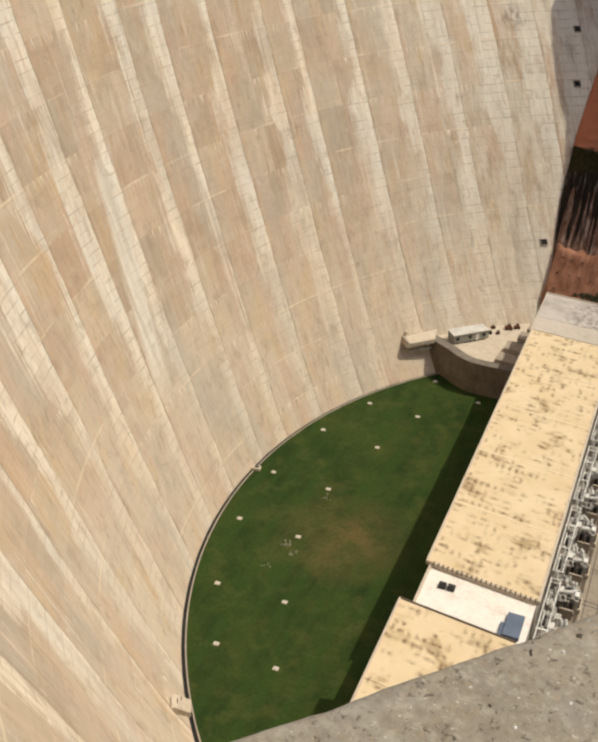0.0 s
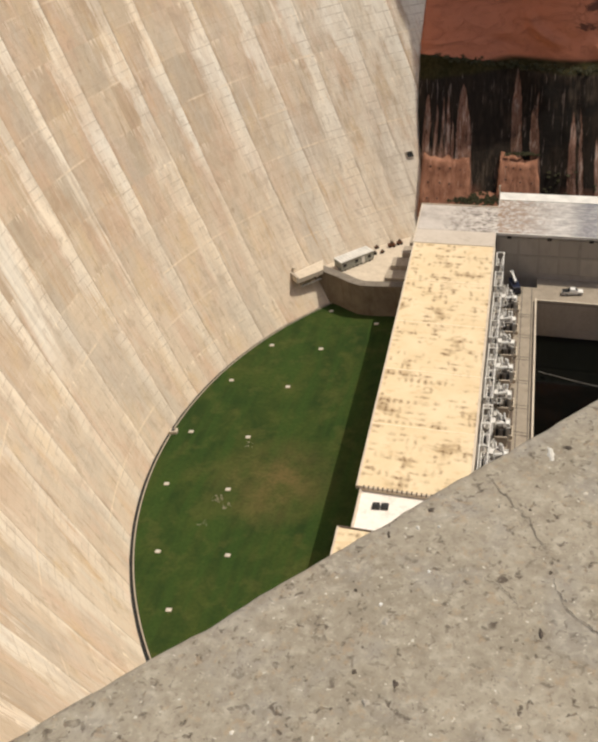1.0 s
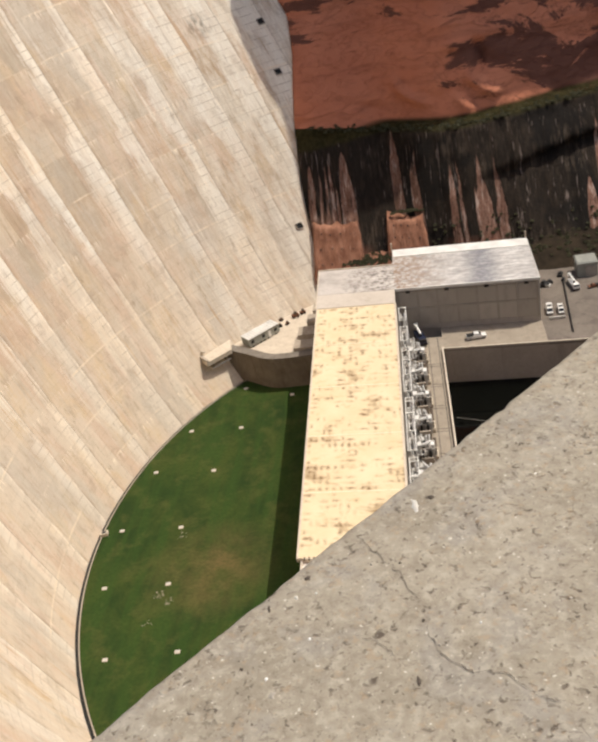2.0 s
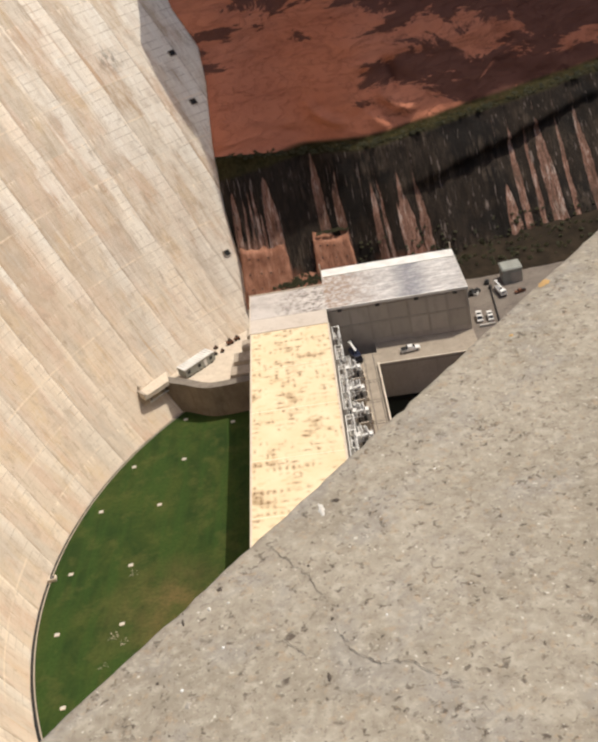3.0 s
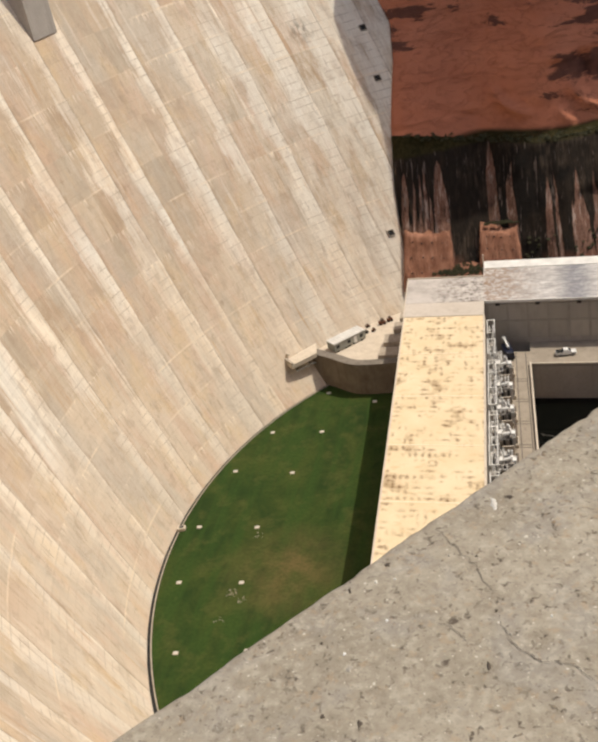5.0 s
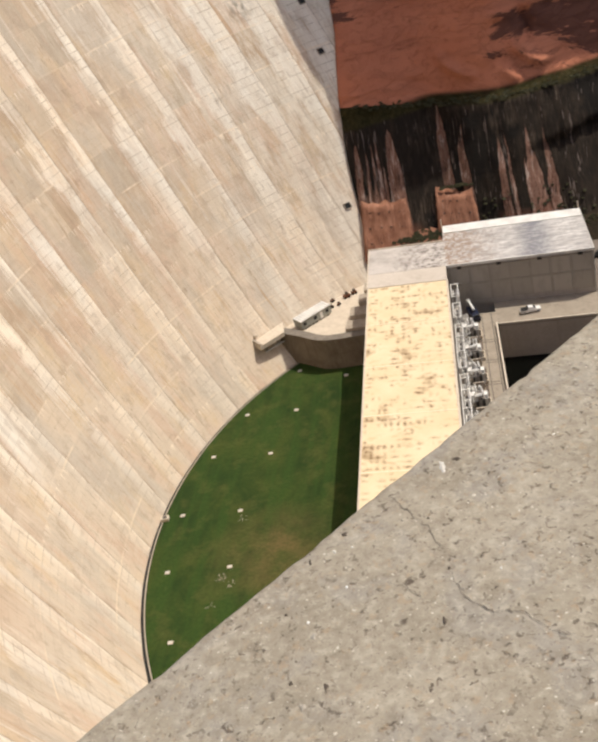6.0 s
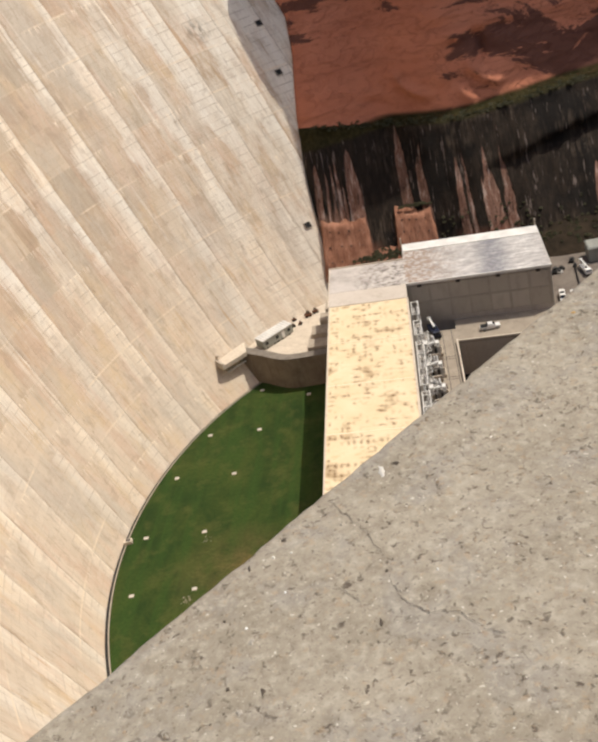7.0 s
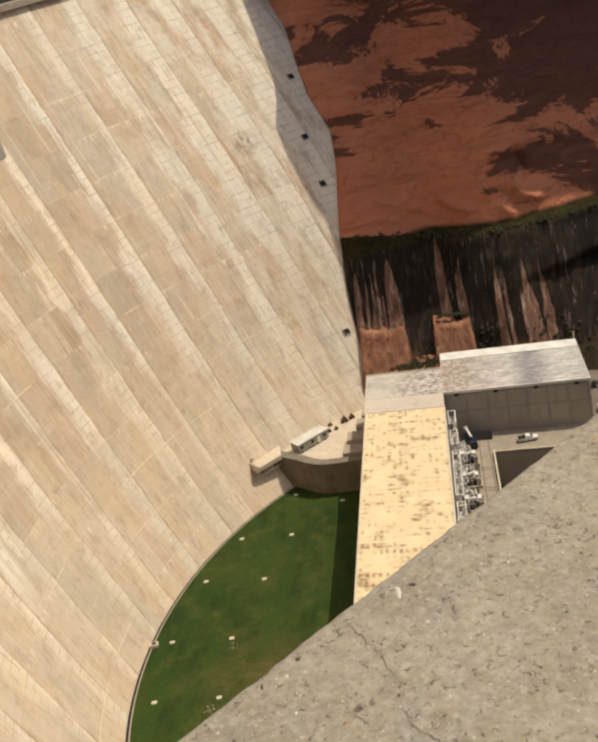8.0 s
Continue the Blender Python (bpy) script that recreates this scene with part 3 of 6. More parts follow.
ROOF_GREY = make_bay_roof()
WHITE_ROOF = make_concrete("white_roofing", (0.78, 0.73, 0.66), (0.82, 0.78, 0.71), (0.60, 0.48, 0.40), 0.15)
WALL = make_concrete("wall_concrete", (0.42, 0.38, 0.33), (0.48, 0.435, 0.38), (0.31, 0.275, 0.235), 0.2)
DECK = make_concrete("deck_concrete", (0.29, 0.245, 0.19), (0.345, 0.295, 0.23), (0.19, 0.15, 0.115), 0.3)
COPING = make_concrete("coping_concrete", (0.17, 0.15, 0.125), (0.23, 0.20, 0.165), (0.10, 0.085, 0.07), 0.3)
SEAM = make_concrete("roof_seam", (0.74, 0.61, 0.42), (0.78, 0.66, 0.47), (0.62, 0.48, 0.30), 0.4)
WHITE = plain("white_paint", (0.78, 0.76, 0.71), 0.45)
STEEL = plain("pale_steel", (0.60, 0.58, 0.53), 0.45, 0.2)
DARK = plain("dark_steel", (0.022, 0.021, 0.02), 0.6)
BLACK = plain("flat_black", (0.008, 0.008, 0.007), 0.8)
ROOF_BEIGE = make_concrete("beige_roofing", (0.50, 0.44, 0.37), (0.55, 0.49, 0.42), (0.40, 0.34, 0.28), 0.12)
BROWN = make_concrete("brown_concrete", (0.17, 0.135, 0.098), (0.23, 0.185, 0.138), (0.09, 0.07, 0.05), 0.25)
TRENCH = plain("brown_trench_cover", (0.10, 0.072, 0.05), 0.8)
SOIL = make_concrete("red_soil", (0.21, 0.095, 0.058), (0.26, 0.125, 0.08), (0.12, 0.065, 0.042), 0.3)
LEAF = Mat("shrub_leaf", 0.7)
LEAF.color(LEAF.mix(LEAF.island(), (0.024, 0.025, 0.004), (0.056, 0.050, 0.012)))
LEAF = LEAF.m
ASPHALT = make_concrete("brown_asphalt", (0.155, 0.13, 0.108), (0.20, 0.17, 0.14), (0.10, 0.082, 0.068), 0.12)
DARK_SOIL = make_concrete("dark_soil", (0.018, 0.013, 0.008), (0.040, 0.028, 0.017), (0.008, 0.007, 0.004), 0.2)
ORANGE = plain("orange_marking_paint", (0.48, 0.29, 0.10), 0.8)
QUAY = make_concrete("quay_concrete", (0.44, 0.37, 0.29), (0.51, 0.435, 0.345), (0.30, 0.24, 0.18), 0.14)
PINK = Mat("scaled_sandstone", 0.9, 0, "World")
face_noise = PINK.noise(PINK.at(0.22, 0.2, 0.16), 1.0, 5, 0.65)
drip_noise = PINK.noise(PINK.at(0.8, 0.2, 0.07, (3, 1, 5)), 1.0, 6, 0.75)
face_col = PINK.mix(PINK.ramp(face_noise, (0.38, 0), (0.6, 1)), (0.225, 0.102, 0.062), (0.35, 0.172, 0.108))
face_col = PINK.mix(PINK.ramp(drip_noise, (0.52, 0), (0.64, 0.75)), face_col, (0.145, 0.068, 0.043))
face_col = PINK.mix(PINK.ramp(drip_noise, (0.32, 0.7), (0.43, 0)), face_col, (0.47, 0.31, 0.225))
PINK.color(face_col)
PINK.bump(PINK.math('ADD', face_noise, drip_noise), 0.8, 0.4)
PINK = PINK.m
TANK = plain("grey_tank_paint", (0.37, 0.335, 0.29), 0.5)
RUST = plain("rusty_steel", (0.17, 0.065, 0.03), 0.8)
BLUE = plain("blue_truck_paint", (0.012, 0.017, 0.04), 0.35)
BEIGE = plain("grey_green_siding", (0.30, 0.305, 0.265), 0.6)
GLASS = plain("dark_glass", (0.02, 0.022, 0.025), 0.1)
RUBBER = plain("tyre_rubber", (0.02, 0.02, 0.02), 0.9)
CRACK = plain("crack_shadow", (0.14, 0.118, 0.094), 0.9)
PALE_WALL = make_concrete("pilaster_concrete", (0.36, 0.33, 0.28), (0.41, 0.375, 0.32), (0.29, 0.26, 0.22), 0.3)
SHADE_BLUE = plain("shade_blue_grey", (0.12, 0.155, 0.22), 0.6)


def make_panel():
    k = Mat("wall_panel", 0.85, 0, "World")
    n = k.noise(k.at(0.3, 0.3, 0.12), 1.0, 4, 0.6)
    tone = k.ramp(k.random(), (0.0, (0.40, 0.365, 0.31)), (1.0, (0.46, 0.42, 0.36)))
    k.color(k.mix(k.ramp(n, (0.5, 0), (0.72, 0.6)), tone, (0.30, 0.27, 0.23)))
    k.bump(k.noise(k.at(6), 1.0, 4), 0.15, 0.02)
    return k.m


PANEL = make_panel()


# ---- the dam ----
YC, AXIS = -60.55, 142.8


def face_point(theta, z, back=0.0):
    """A point on the dam's face, on the joint plane at theta degrees about the dam's axis."""
    w = z / 100
    r = 108.19 + 114.7 * w - 115.7 * w * w + 99.9 * w ** 3
    cx = -57.61 - 37.6 * w + 4.7 * w * w + r
    cy = YC + 2.3 * w
    a = radians(theta)
    ca, sa = math.cos(a), math.sin(a)
    b = (AXIS - cx) * ca + (YC - cy) * sa
    rho = -b + math.sqrt(max(1.0, b * b - (AXIS - cx) ** 2 - (YC - cy) ** 2 + r * r)) + back
    g = max(0.0, (180 - theta) / 30)
    rho -= (0.76 * w + 0.91 * w * w) * g ** 3
    return Vector((AXIS + rho * ca, YC + rho * sa, z))


# where the face meets the rock at its far end: height and angle
ABUT = ((0, 147.2), (10, 145.6), (17.9, 144.36), (26.8, 143.0), (36.3, 142.0), (43, 141.3), (57.7, 139.5), (69.3, 137.7), (78.2, 136.1), (88.7, 134.75), (101, 134.7), (122, 132.8), (130, 132.6), (150, 130.0))


def rock_theta(z):
    return float(np.interp(z, [a for a, _ in ABUT], [b for _, b in ABUT])) - 1.0


def foot(theta):
    """The height at which the face leaves the rock or the ground, on one joint plane."""
    z = -0.35
    while face_point(theta, z).x > (14 if theta < 180 else 30):
        z += 0.5
    return z


JOINTS = [129.4, 133.2, 136.9, 140.67, 144.48, 148.59, 152.84, 156.95, 161.74, 164.52, 169.25, 173.5, 176.8, 181.3, 185.0, 189.4, 193.7, 198.8, 202.9, 207.6,
          213.6, 218.5, 223.5, 228.5, 233.5]
CREST = 149.0
dam = thing("dam", pose(0, 0, 0), "tall pale tan concrete arch dam streaked with lime and ochre", "dam", kind="structure")
for k in range(len(JOINTS) - 1):
    t0, t1 = JOINTS[k], JOINTS[k + 1]
    bm = bmesh.new()
    uvl = bm.loops.layers.uv.new("UVMap")
    blk = bm.loops.layers.uv.new("Block")
    rnd = random.Random(k)
    proud = rnd.uniform(0.0, 0.03)
    cols, rows = 10, 60
    gap = 0.002
    grid = []
    low = max(foot(t0), foot(t1))
    while rock_theta(low) > t1:
        low += 0.5
    for j in range(rows + 1):
        z = low + (CREST - low) * j / rows
        line = []
        for i in range(cols + 1):
            s = (0, 0.0, 0.012, 0.1, 0.28, 0.5, 0.72, 0.9, 0.988, 1.0, 1)[i]
            th = t0 + gap + (t1 - t0 - 2 * gap) * s
            depth = 2.6 if i in (0, cols) else (0.015 - proud if i in (1, cols - 1) else -proud)
            depth -= 0.10 * fbm(th * 0.9, z * 0.08, 3.0, 3)
            th = max(th, rock_theta(z))
            p = face_point(th, z, depth)
            line.append((bm.verts.new(p), (th * 3.8, z), (s, z * 0.01)))
        grid.append(line)
    for j in range(rows):
        for i in range(cols):
            q = [grid[j][i], grid[j][i + 1], grid[j + 1][i + 1], grid[j + 1][i]]
            f = bm.faces.new([v for v, _, _ in q])
            for loop, (_, uv, own) in zip(f.loops, q):
                loop[uvl].uv = uv
                loop[blk].uv = own
    bmesh.ops.recalc_face_normals(bm, faces=bm.faces)
    part("block", bm, DAM, dam)
# the mass behind the face blocks, seen only in the joints
bm = bmesh.new()
uvl = bm.loops.layers.uv.new("UVMap")
steps = [147.0 + (JOINTS[-1] - 147.0) * i / 90 for i in range(91)]
sheets = []
for j in range(13):
    sheets.append([bm.verts.new(face_point(t, foot(t) + (CREST - foot(t)) * j / 12, 2.5)) for t in steps])
sheets.append([bm.verts.new(face_point(t, CREST, 9.0)) for t in steps])
sheets.append([bm.verts.new((*face_point(t, CREST, 9.0).xy, -2)) for t in steps])
for low, high in zip(sheets, sheets[1:]):
    for i in range(90):
        bm.faces.new((low[i], low[i + 1], high[i + 1], high[i]))
bmesh.ops.recalc_face_normals(bm, faces=bm.faces)
part("core", bm, GREY, dam)
# crest slab with its overhang
bm = bmesh.new()
ring = [(face_point(t, CREST, -1.6), face_point(t, CREST, 9.4)) for t in steps]
for (a, b), (c, d) in zip(ring, ring[1:]):
    up = Vector((0, 0, 1.8))
    lift = Vector((0, 0, 0.02))
    hexa(bm, [a + lift, c + lift, d + lift, b + lift], [a + up, c + up, d + up, b + up])
bmesh.ops.remove_doubles(bm, verts=bm.verts, dist=0.01)
bmesh.ops.recalc_face_normals(bm, faces=bm.faces)
part("crest", bm, GREY, dam)
# lift tower that drops straight from the crest into the sloping face
bm = bmesh.new()
a0, a1 = face_point(162.25, 114.6, -0.3), face_point(164.45, 114.6, -0.3)
inn = Vector((-16, 0, 0))
hexa(bm, [a0, a0 + inn, a1 + inn, a1], [p + Vector((0, 0, 35.4)) for p in (a0, a0 + inn, a1 + inn, a1)])
bmesh.ops.recalc_face_normals(bm, faces=bm.faces)
part("lift_tower", bm, WALL, dam, "vertical grey concrete shaft on the dam face")

# ---- lawn ----
LC, LR = Vector((50.58, -60.55)), 108.2


def arc_ring(bm, r0, r1, z0, z1, a0, a1, n=120):
    pts = [radians(a0 + (a1 - a0) * i / n) for i in range(n + 1)]
    for p, q in zip(pts, pts[1:]):
        c = [(LC.x + r * math.cos(a), LC.y + r * math.sin(a)) for r, a in ((r0, p), (r0, q), (r1, q), (r1, p))]
        hexa(bm, [(x, y, z0) for x, y in c], [(x, y, z1) for x, y in c])
    bmesh.ops.remove_doubles(bm, verts=bm.verts, dist=0.005)
    bmesh.ops.recalc_face_normals(bm, faces=bm.faces)


bm = bmesh.new()
verts = [bm.verts.new((LC.x + (LR - 1.15) * math.cos(radians(a)), LC.y + (LR - 1.15) * math.sin(radians(a)), 0)) for a in range(126, 237, 2)]
verts += [bm.verts.new((7, -156, 0)), bm.verts.new((-1, 12, 0))]
bm.faces.new(verts)
tagged(part("ground", bm, GRASS), "mown green lawn with dry brown patches below the dam", "lawn", kind="structure")
bm = bmesh.new()
arc_ring(bm, LR - 1.3, LR - 1.0, -0.6, 0.1, 126, 250)
tagged(part("kerb", bm, GREY), "curved pale concrete kerb round the lawn edge", "kerb", kind="structure")
# shallow channel; the shade of a deep one is put into its black colour
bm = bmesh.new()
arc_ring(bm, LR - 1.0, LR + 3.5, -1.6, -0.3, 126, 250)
tagged(part("drain_channel", bm, BLACK), "shallow drain channel along the foot of the dam, coloured black as if deep", "drain", kind="structure")

# ---- power plant: the long hall ----
ROOF_Z, DECK_Z, RIVER = 28.0, 14.5, 3.6
hall = thing("power_plant_hall", at(0, 0, 0), "long power plant hall with rust-stained tan roof", "building")
hall.matrix_world = Matrix.Identity(4)
part("wall", slab(0.3, 21.7, -99.6, 0, -1.5, ROOF_Z - 0.6), WALL, hall)
part("wall", slab(-1.4, 20.0, -200, -111.2, -1.5, ROOF_Z - 0.6), WALL, hall)
part("wall", slab(1.2, 21.4, -111.2, -99.6, -1.5, ROOF_Z - 1.6), WALL, hall)


def roof_panel(u0, u1, v0, v1):
    bm = slab(u0, u1, v0, v1, ROOF_Z - 0.6, ROOF_Z)
    uvl = bm.loops.layers.uv.new("UVMap")
    inv = PLANT.inverted()
    for f in bm.faces:
        for loop in f.loops:
            p = inv @ loop.vert.co
            loop[uvl].uv = (p.x, p.y)
    return bm


for k in range(5):
    part("roof_panel", roof_panel(0, 22, -20 * (k + 1) + 0.22 + (0.3 if k == 4 else 0), -20 * k - 0.06), ROOF, hall)
for k in range(4):
    part("roof_panel", roof_panel(-1.7, 20.3, -111.4 - 20 * (k + 1) + 0.12, -111.4 - 20 * k), ROOF, hall)
part("roof_deck", slab(0.1, 21.9, -99.5, -0.1, ROOF_Z - 0.5, ROOF_Z - 0.12), WHITE_ROOF, hall)
for k in range(1, 5):
    part("roof_seam", slab(0.12, 21.7, -20 * k - 0.1, -20 * k + 0.26, ROOF_Z - 0.12, ROOF_Z + 0.05), SEAM, hall)
part("roof_panel", slab(1.0, 21.6, -111.3, -99.75, ROOF_Z - 1.6, ROOF_Z - 0.8), WHITE_ROOF, hall, "white flat roof section")

# the service bay and the machine shop at the far end
bay = thing("service_bay", pose(0, 0, 0), "flat grey-roofed concrete service bay beside the cliff", "building")
part("wall", slab(0.2, 21.8, 0.02, 23.0, -1.5, ROOF_Z - 0.6), WALL, bay)
part("roof_panel", slab(-0.2, 22.0, 0.05, 8.0, ROOF_Z - 0.6, ROOF_Z + 0.12), ROOF_BEIGE, bay)
part("roof_panel", slab(-0.2, 22.0, 8.03, 23.2, ROOF_Z - 0.6, ROOF_Z + 0.15), ROOF_GREY, bay)
shop = thing("machine_shop", pose(0, 0, 0), "concrete workshop with weathered white metal roof", "building")
part("wall", slab(22.0, 61.3, 8.4, 32.8, 10, ROOF_Z - 0.5), WALL, shop)
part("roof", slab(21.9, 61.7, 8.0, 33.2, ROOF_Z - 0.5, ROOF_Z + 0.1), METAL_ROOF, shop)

# ---- decks, river, ground ----
bm = slab(21.9, 33.6, -210, 2.9, 10.5, DECK_Z)
tagged(part("pavement", bm, DECK), "concrete transformer deck beside the power plant", "deck", kind="structure")
bm = slab(33.6, 61.8, -4.2, 60, 14.0, DECK_Z)
tagged(part("road", bm, DECK), "concrete yard in front of the workshop", "yard", kind="structure")
bm = slab(61.8, 230, -4.2, 60, 14.0, DECK_Z)
tagged(part("road", bm, ASPHALT), "worn brown asphalt yard beside the workshop", "yard", kind="structure")
bm = slab(33.5, 230, -4.15, -3.4, -3, 14.0)
tagged(part("retaining_wall", bm, QUAY), "tall concrete quay wall above the river", "wall", kind="structure")
bm = slab(32.6, 33.4, -210, -3.4, -3, 10.5)
tagged(part("retaining_wall", bm, QUAY), "concrete tailrace wall above the river", "wall", kind="structure")
bm = bmesh.new()
vs = [bm.verts.new(p) for p in ((-400, -700, -2.6), (900, -700, -2.6), (900, 500, -2.6), (-400, 500, -2.6))]
bm.faces.new(vs)
tagged(part("ground", bm, BROWN), "brown gravel bed of the canyon", "ground", kind="structure")
bm = bmesh.new()
bm.faces.new([bm.verts.new(PLANT @ Vector((u, v, RIVER))) for u, v in ((33.0, -700), (700, -700), (700, -3.6), (33.0, -3.6))])
tagged(part("water", bm, WATER), "still black river water of the tailrace", "water", kind="structure")

# pad between plant and dam, with its wall
PAD = 9.5
bm = bmesh.new()
ring = [(-42, 19), (-31.0, 15.8), (-21.0, 9.6), (-15.0, 7.8), (-6.4, 8.2), (1, 8.2), (2, 60), (-20, 62)]
hexa(bm, [(x, y, 6) for x, y in ring], [(x, y, PAD) for x, y in ring])
bmesh.ops.recalc_face_normals(bm, faces=bm.faces)
tagged(part("pavement", bm, PALE), "pale concrete pad between dam and plant", "pad", kind="structure")


def wall_along(pts, thick, z0, z1):
    bm = bmesh.new()
    shift = {}
    for i, p in enumerate(pts):
        d = (Vector(pts[min(i + 1, len(pts) - 1)]) - Vector(pts[max(i - 1, 0)])).normalized()
        shift[p] = (p[0] - d.y * thick, p[1] + d.x * thick)
    for a, b in zip(pts, pts[1:]):
        hexa(bm, [(*p, z0) for p in (a, b, shift[b], shift[a])], [(*p, z1) for p in (a, b, shift[b], shift[a])])
    bmesh.ops.recalc_face_normals(bm, faces=bm.faces)
    return bm


retain = [(-34.0, 15.2), (-31.1, 13.6), (-25.7, 10.6), (-21.7, 7.9), (-19.4, 6.7), (-17.1, 6.0), (-13.5, 5.8), (-5.7, 6.2), (0.6, 6.4)]
tagged(part("retaining_wall", wall_along(retain, 3.1, -1, PAD + 0.7), BROWN), "brown-grey retaining wall at the end of the lawn", "wall", kind="structure")
tagged(part("trim", wall_along(retain, 2.9, PAD + 0.7, PAD + 0.82), COPING), "dark grey coping of the retaining wall", "coping", kind="structure")

# ---- canyon walls ----
YF = ((-5, 37), (14.5, 43), (30, 52), (52, 65), (53.5, 70.5), (80, 81), (108, 94), (135, 107), (160, 118), (210, 128))
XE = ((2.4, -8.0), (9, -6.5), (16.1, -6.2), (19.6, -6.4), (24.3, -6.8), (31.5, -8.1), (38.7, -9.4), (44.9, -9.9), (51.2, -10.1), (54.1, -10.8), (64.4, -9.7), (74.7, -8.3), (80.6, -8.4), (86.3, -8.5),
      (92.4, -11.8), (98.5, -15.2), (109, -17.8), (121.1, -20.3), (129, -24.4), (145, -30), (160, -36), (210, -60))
# pull towards the camera where rock meets dam; fitted, like XE, to its view
EYE_PULL = ((2, 0.006), (16.1, 0.0128), (19.6, 0.0153), (24.3, 0.0192), (31.5, 0.0277), (38.7, 0.0367), (44.9, 0.0435), (51.2, 0.0484), (54.1, 0.0601), (64.4, 0.0521), (74.7, 0.0425), (86.3, 0.0342), (98.5, 0.0386),
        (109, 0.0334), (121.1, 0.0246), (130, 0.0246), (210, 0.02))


def bend(x, z):
    """The cliff juts out in the middle of its length and falls back to either side."""
    return 0.39 * min(1.0, max(0.2, z / 50)) * (math.sqrt((x - 42) ** 2 + 25) - 5)


def eye_pull(p):
    """Draws rock near the dam towards the camera along its sight lines, until it meets the concrete."""
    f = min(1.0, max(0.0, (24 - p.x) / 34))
    q = (interp(EYE_PULL, p.z) + 0.002) * f * f * (3 - 2 * f)
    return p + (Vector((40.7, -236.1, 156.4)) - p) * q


def interp(table, z):
    return float(np.interp(z, [a for a, _ in table], [b for _, b in table]))


# plan, at 150 m up, of an unseen overhang added to shade cliff and dam's end; it falls back as it rises
SHADE_BROW = ((-80, 160), (-40, 130), (-21.2, 117.1), (-12.1, 110.2), (-3.4, 104), (-0.6, 100.2), (1.8, 94.4), (7.5, 91.9), (17.3, 88.8), (23, 88.1), (28.5, 87.3), (33, 85.3), (41, 81.4), (46, 78.5), (62, 79),
        (90, 92), (130, 106), (170, 122), (215, 138), (320, 170))


def shade_brow(p):
    f = min(1.0, max(0.0, (p.z - 144) / 4))
    front = interp(SHADE_BROW, p.x - 0.455 * (p.z - 150)) + 0.2 * (p.z - 150) + 0.8 * fbm(p.x * 0.2, p.z * 0.2, 4.0)
    p.y += (min(p.y, front) - p.y) * f * f * (3 - 2 * f)
    return p


def cliff_mesh(z0, z1, x1, step, shape):
    bm = bmesh.new()
    nz = int((z1 - z0) / step)
    nx = int((x1 + 5) / step)
    grid = []
    for j in range(nz + 1):
        z = z0 + (z1 - z0) * j / nz
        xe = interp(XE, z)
        yf = interp(YF, z)
        ye = yf + bend(xe, z)
        line = []
        for d in (70, 45, 20, 6):
            line.append(bm.verts.new(eye_pull(Vector((xe, ye, z))) + d * Vector((-0.145, 1, -0.31))))
        for i in range(nx + 1):
            x = xe + (x1 - xe) * i / nx
            fade = min(1.0, i / 4)
            line.append(bm.verts.new(shade_brow(eye_pull(Vector((x + 0.5 * fade * fbm(x * 0.15, z * 0.15, 30.0), yf + bend(x, z) + fade * shape(x, z), z))))))
        grid.append(line)
    for a, b in zip(grid, grid[1:]):
        for i in range(len(a) - 1):
            bm.faces.new((a[i], a[i + 1], b[i + 1], b[i]))
    bmesh.ops.recalc_face_normals(bm, faces=bm.faces)
    return bm


def bell(v, mid, half):
    return max(0.0, 1 - ((v - mid) / half) ** 2)


def lower_shape(x, z):
    cols = 1.5 * fbm(x * 0.1, z * 0.012, 3.0) + 1.2 * abs(fbm(x * 0.28, z * 0.03, 9.0)) + 0.5 * fbm(x * 0.25, z * 0.25, 1.0)
    roof = 40.5 + 0.13 * (x - 70) + 0.8 * fbm(x * 0.2, 4.0)
    alcove = 4.5 * bell(x, 88, 40) ** 0.6 * min(1.0, max(0.0, (roof - z) / 1.5)) * min(1.0, max(0.0, (z - 15) / 26)) + 3.0 * bell(x, 22, 9) * bell(z, 38, 16)
    lip = -1.2 * bell(x, 74, 30) * bell(z, roof + 3, 5)
    return cols + alcove + lip


def ridge(x, z, a, b, c, height, wide):
    """A curved rib of rock that tapers to both ends."""
    if abs(x - b[0]) > 16 or abs(z - b[1]) > 16:
        return 0.0
    best = 0.0
    for i in range(17):
        t = i / 16
        px = (1 - t) ** 2 * a[0] + 2 * t * (1 - t) * b[0] + t * t * c[0]
        pz = (1 - t) ** 2 * a[1] + 2 * t * (1 - t) * b[1] + t * t * c[1]
        best = max(best, math.sin(math.pi * (0.06 + 0.88 * t)) * math.exp(-((x - px) ** 2 + (z - pz) ** 2) / wide ** 2))
    return height * best


def upper_shape(x, z):
    return swirled(x, z) - ridge(x, z, (24, 66), (29, 59.5), (36, 58.5), 3.4, 1.2) - ridge(x, z, (48, 66.5), (52, 59), (60, 58), 3.4, 1.1) - ridge(x, z, (44, 60), (46, 57), (49, 55.5), 2.2, 1.0) \
        - ridge(x, z, (40, 73), (45, 77), (48, 70), 1.8, 2.6) + ridge(x, z, (12, 58.5), (17, 57), (21, 57.5), 1.6, 1.4) + ridge(x, z, (51, 74), (54, 70), (53, 64), 3.0, 1.5)


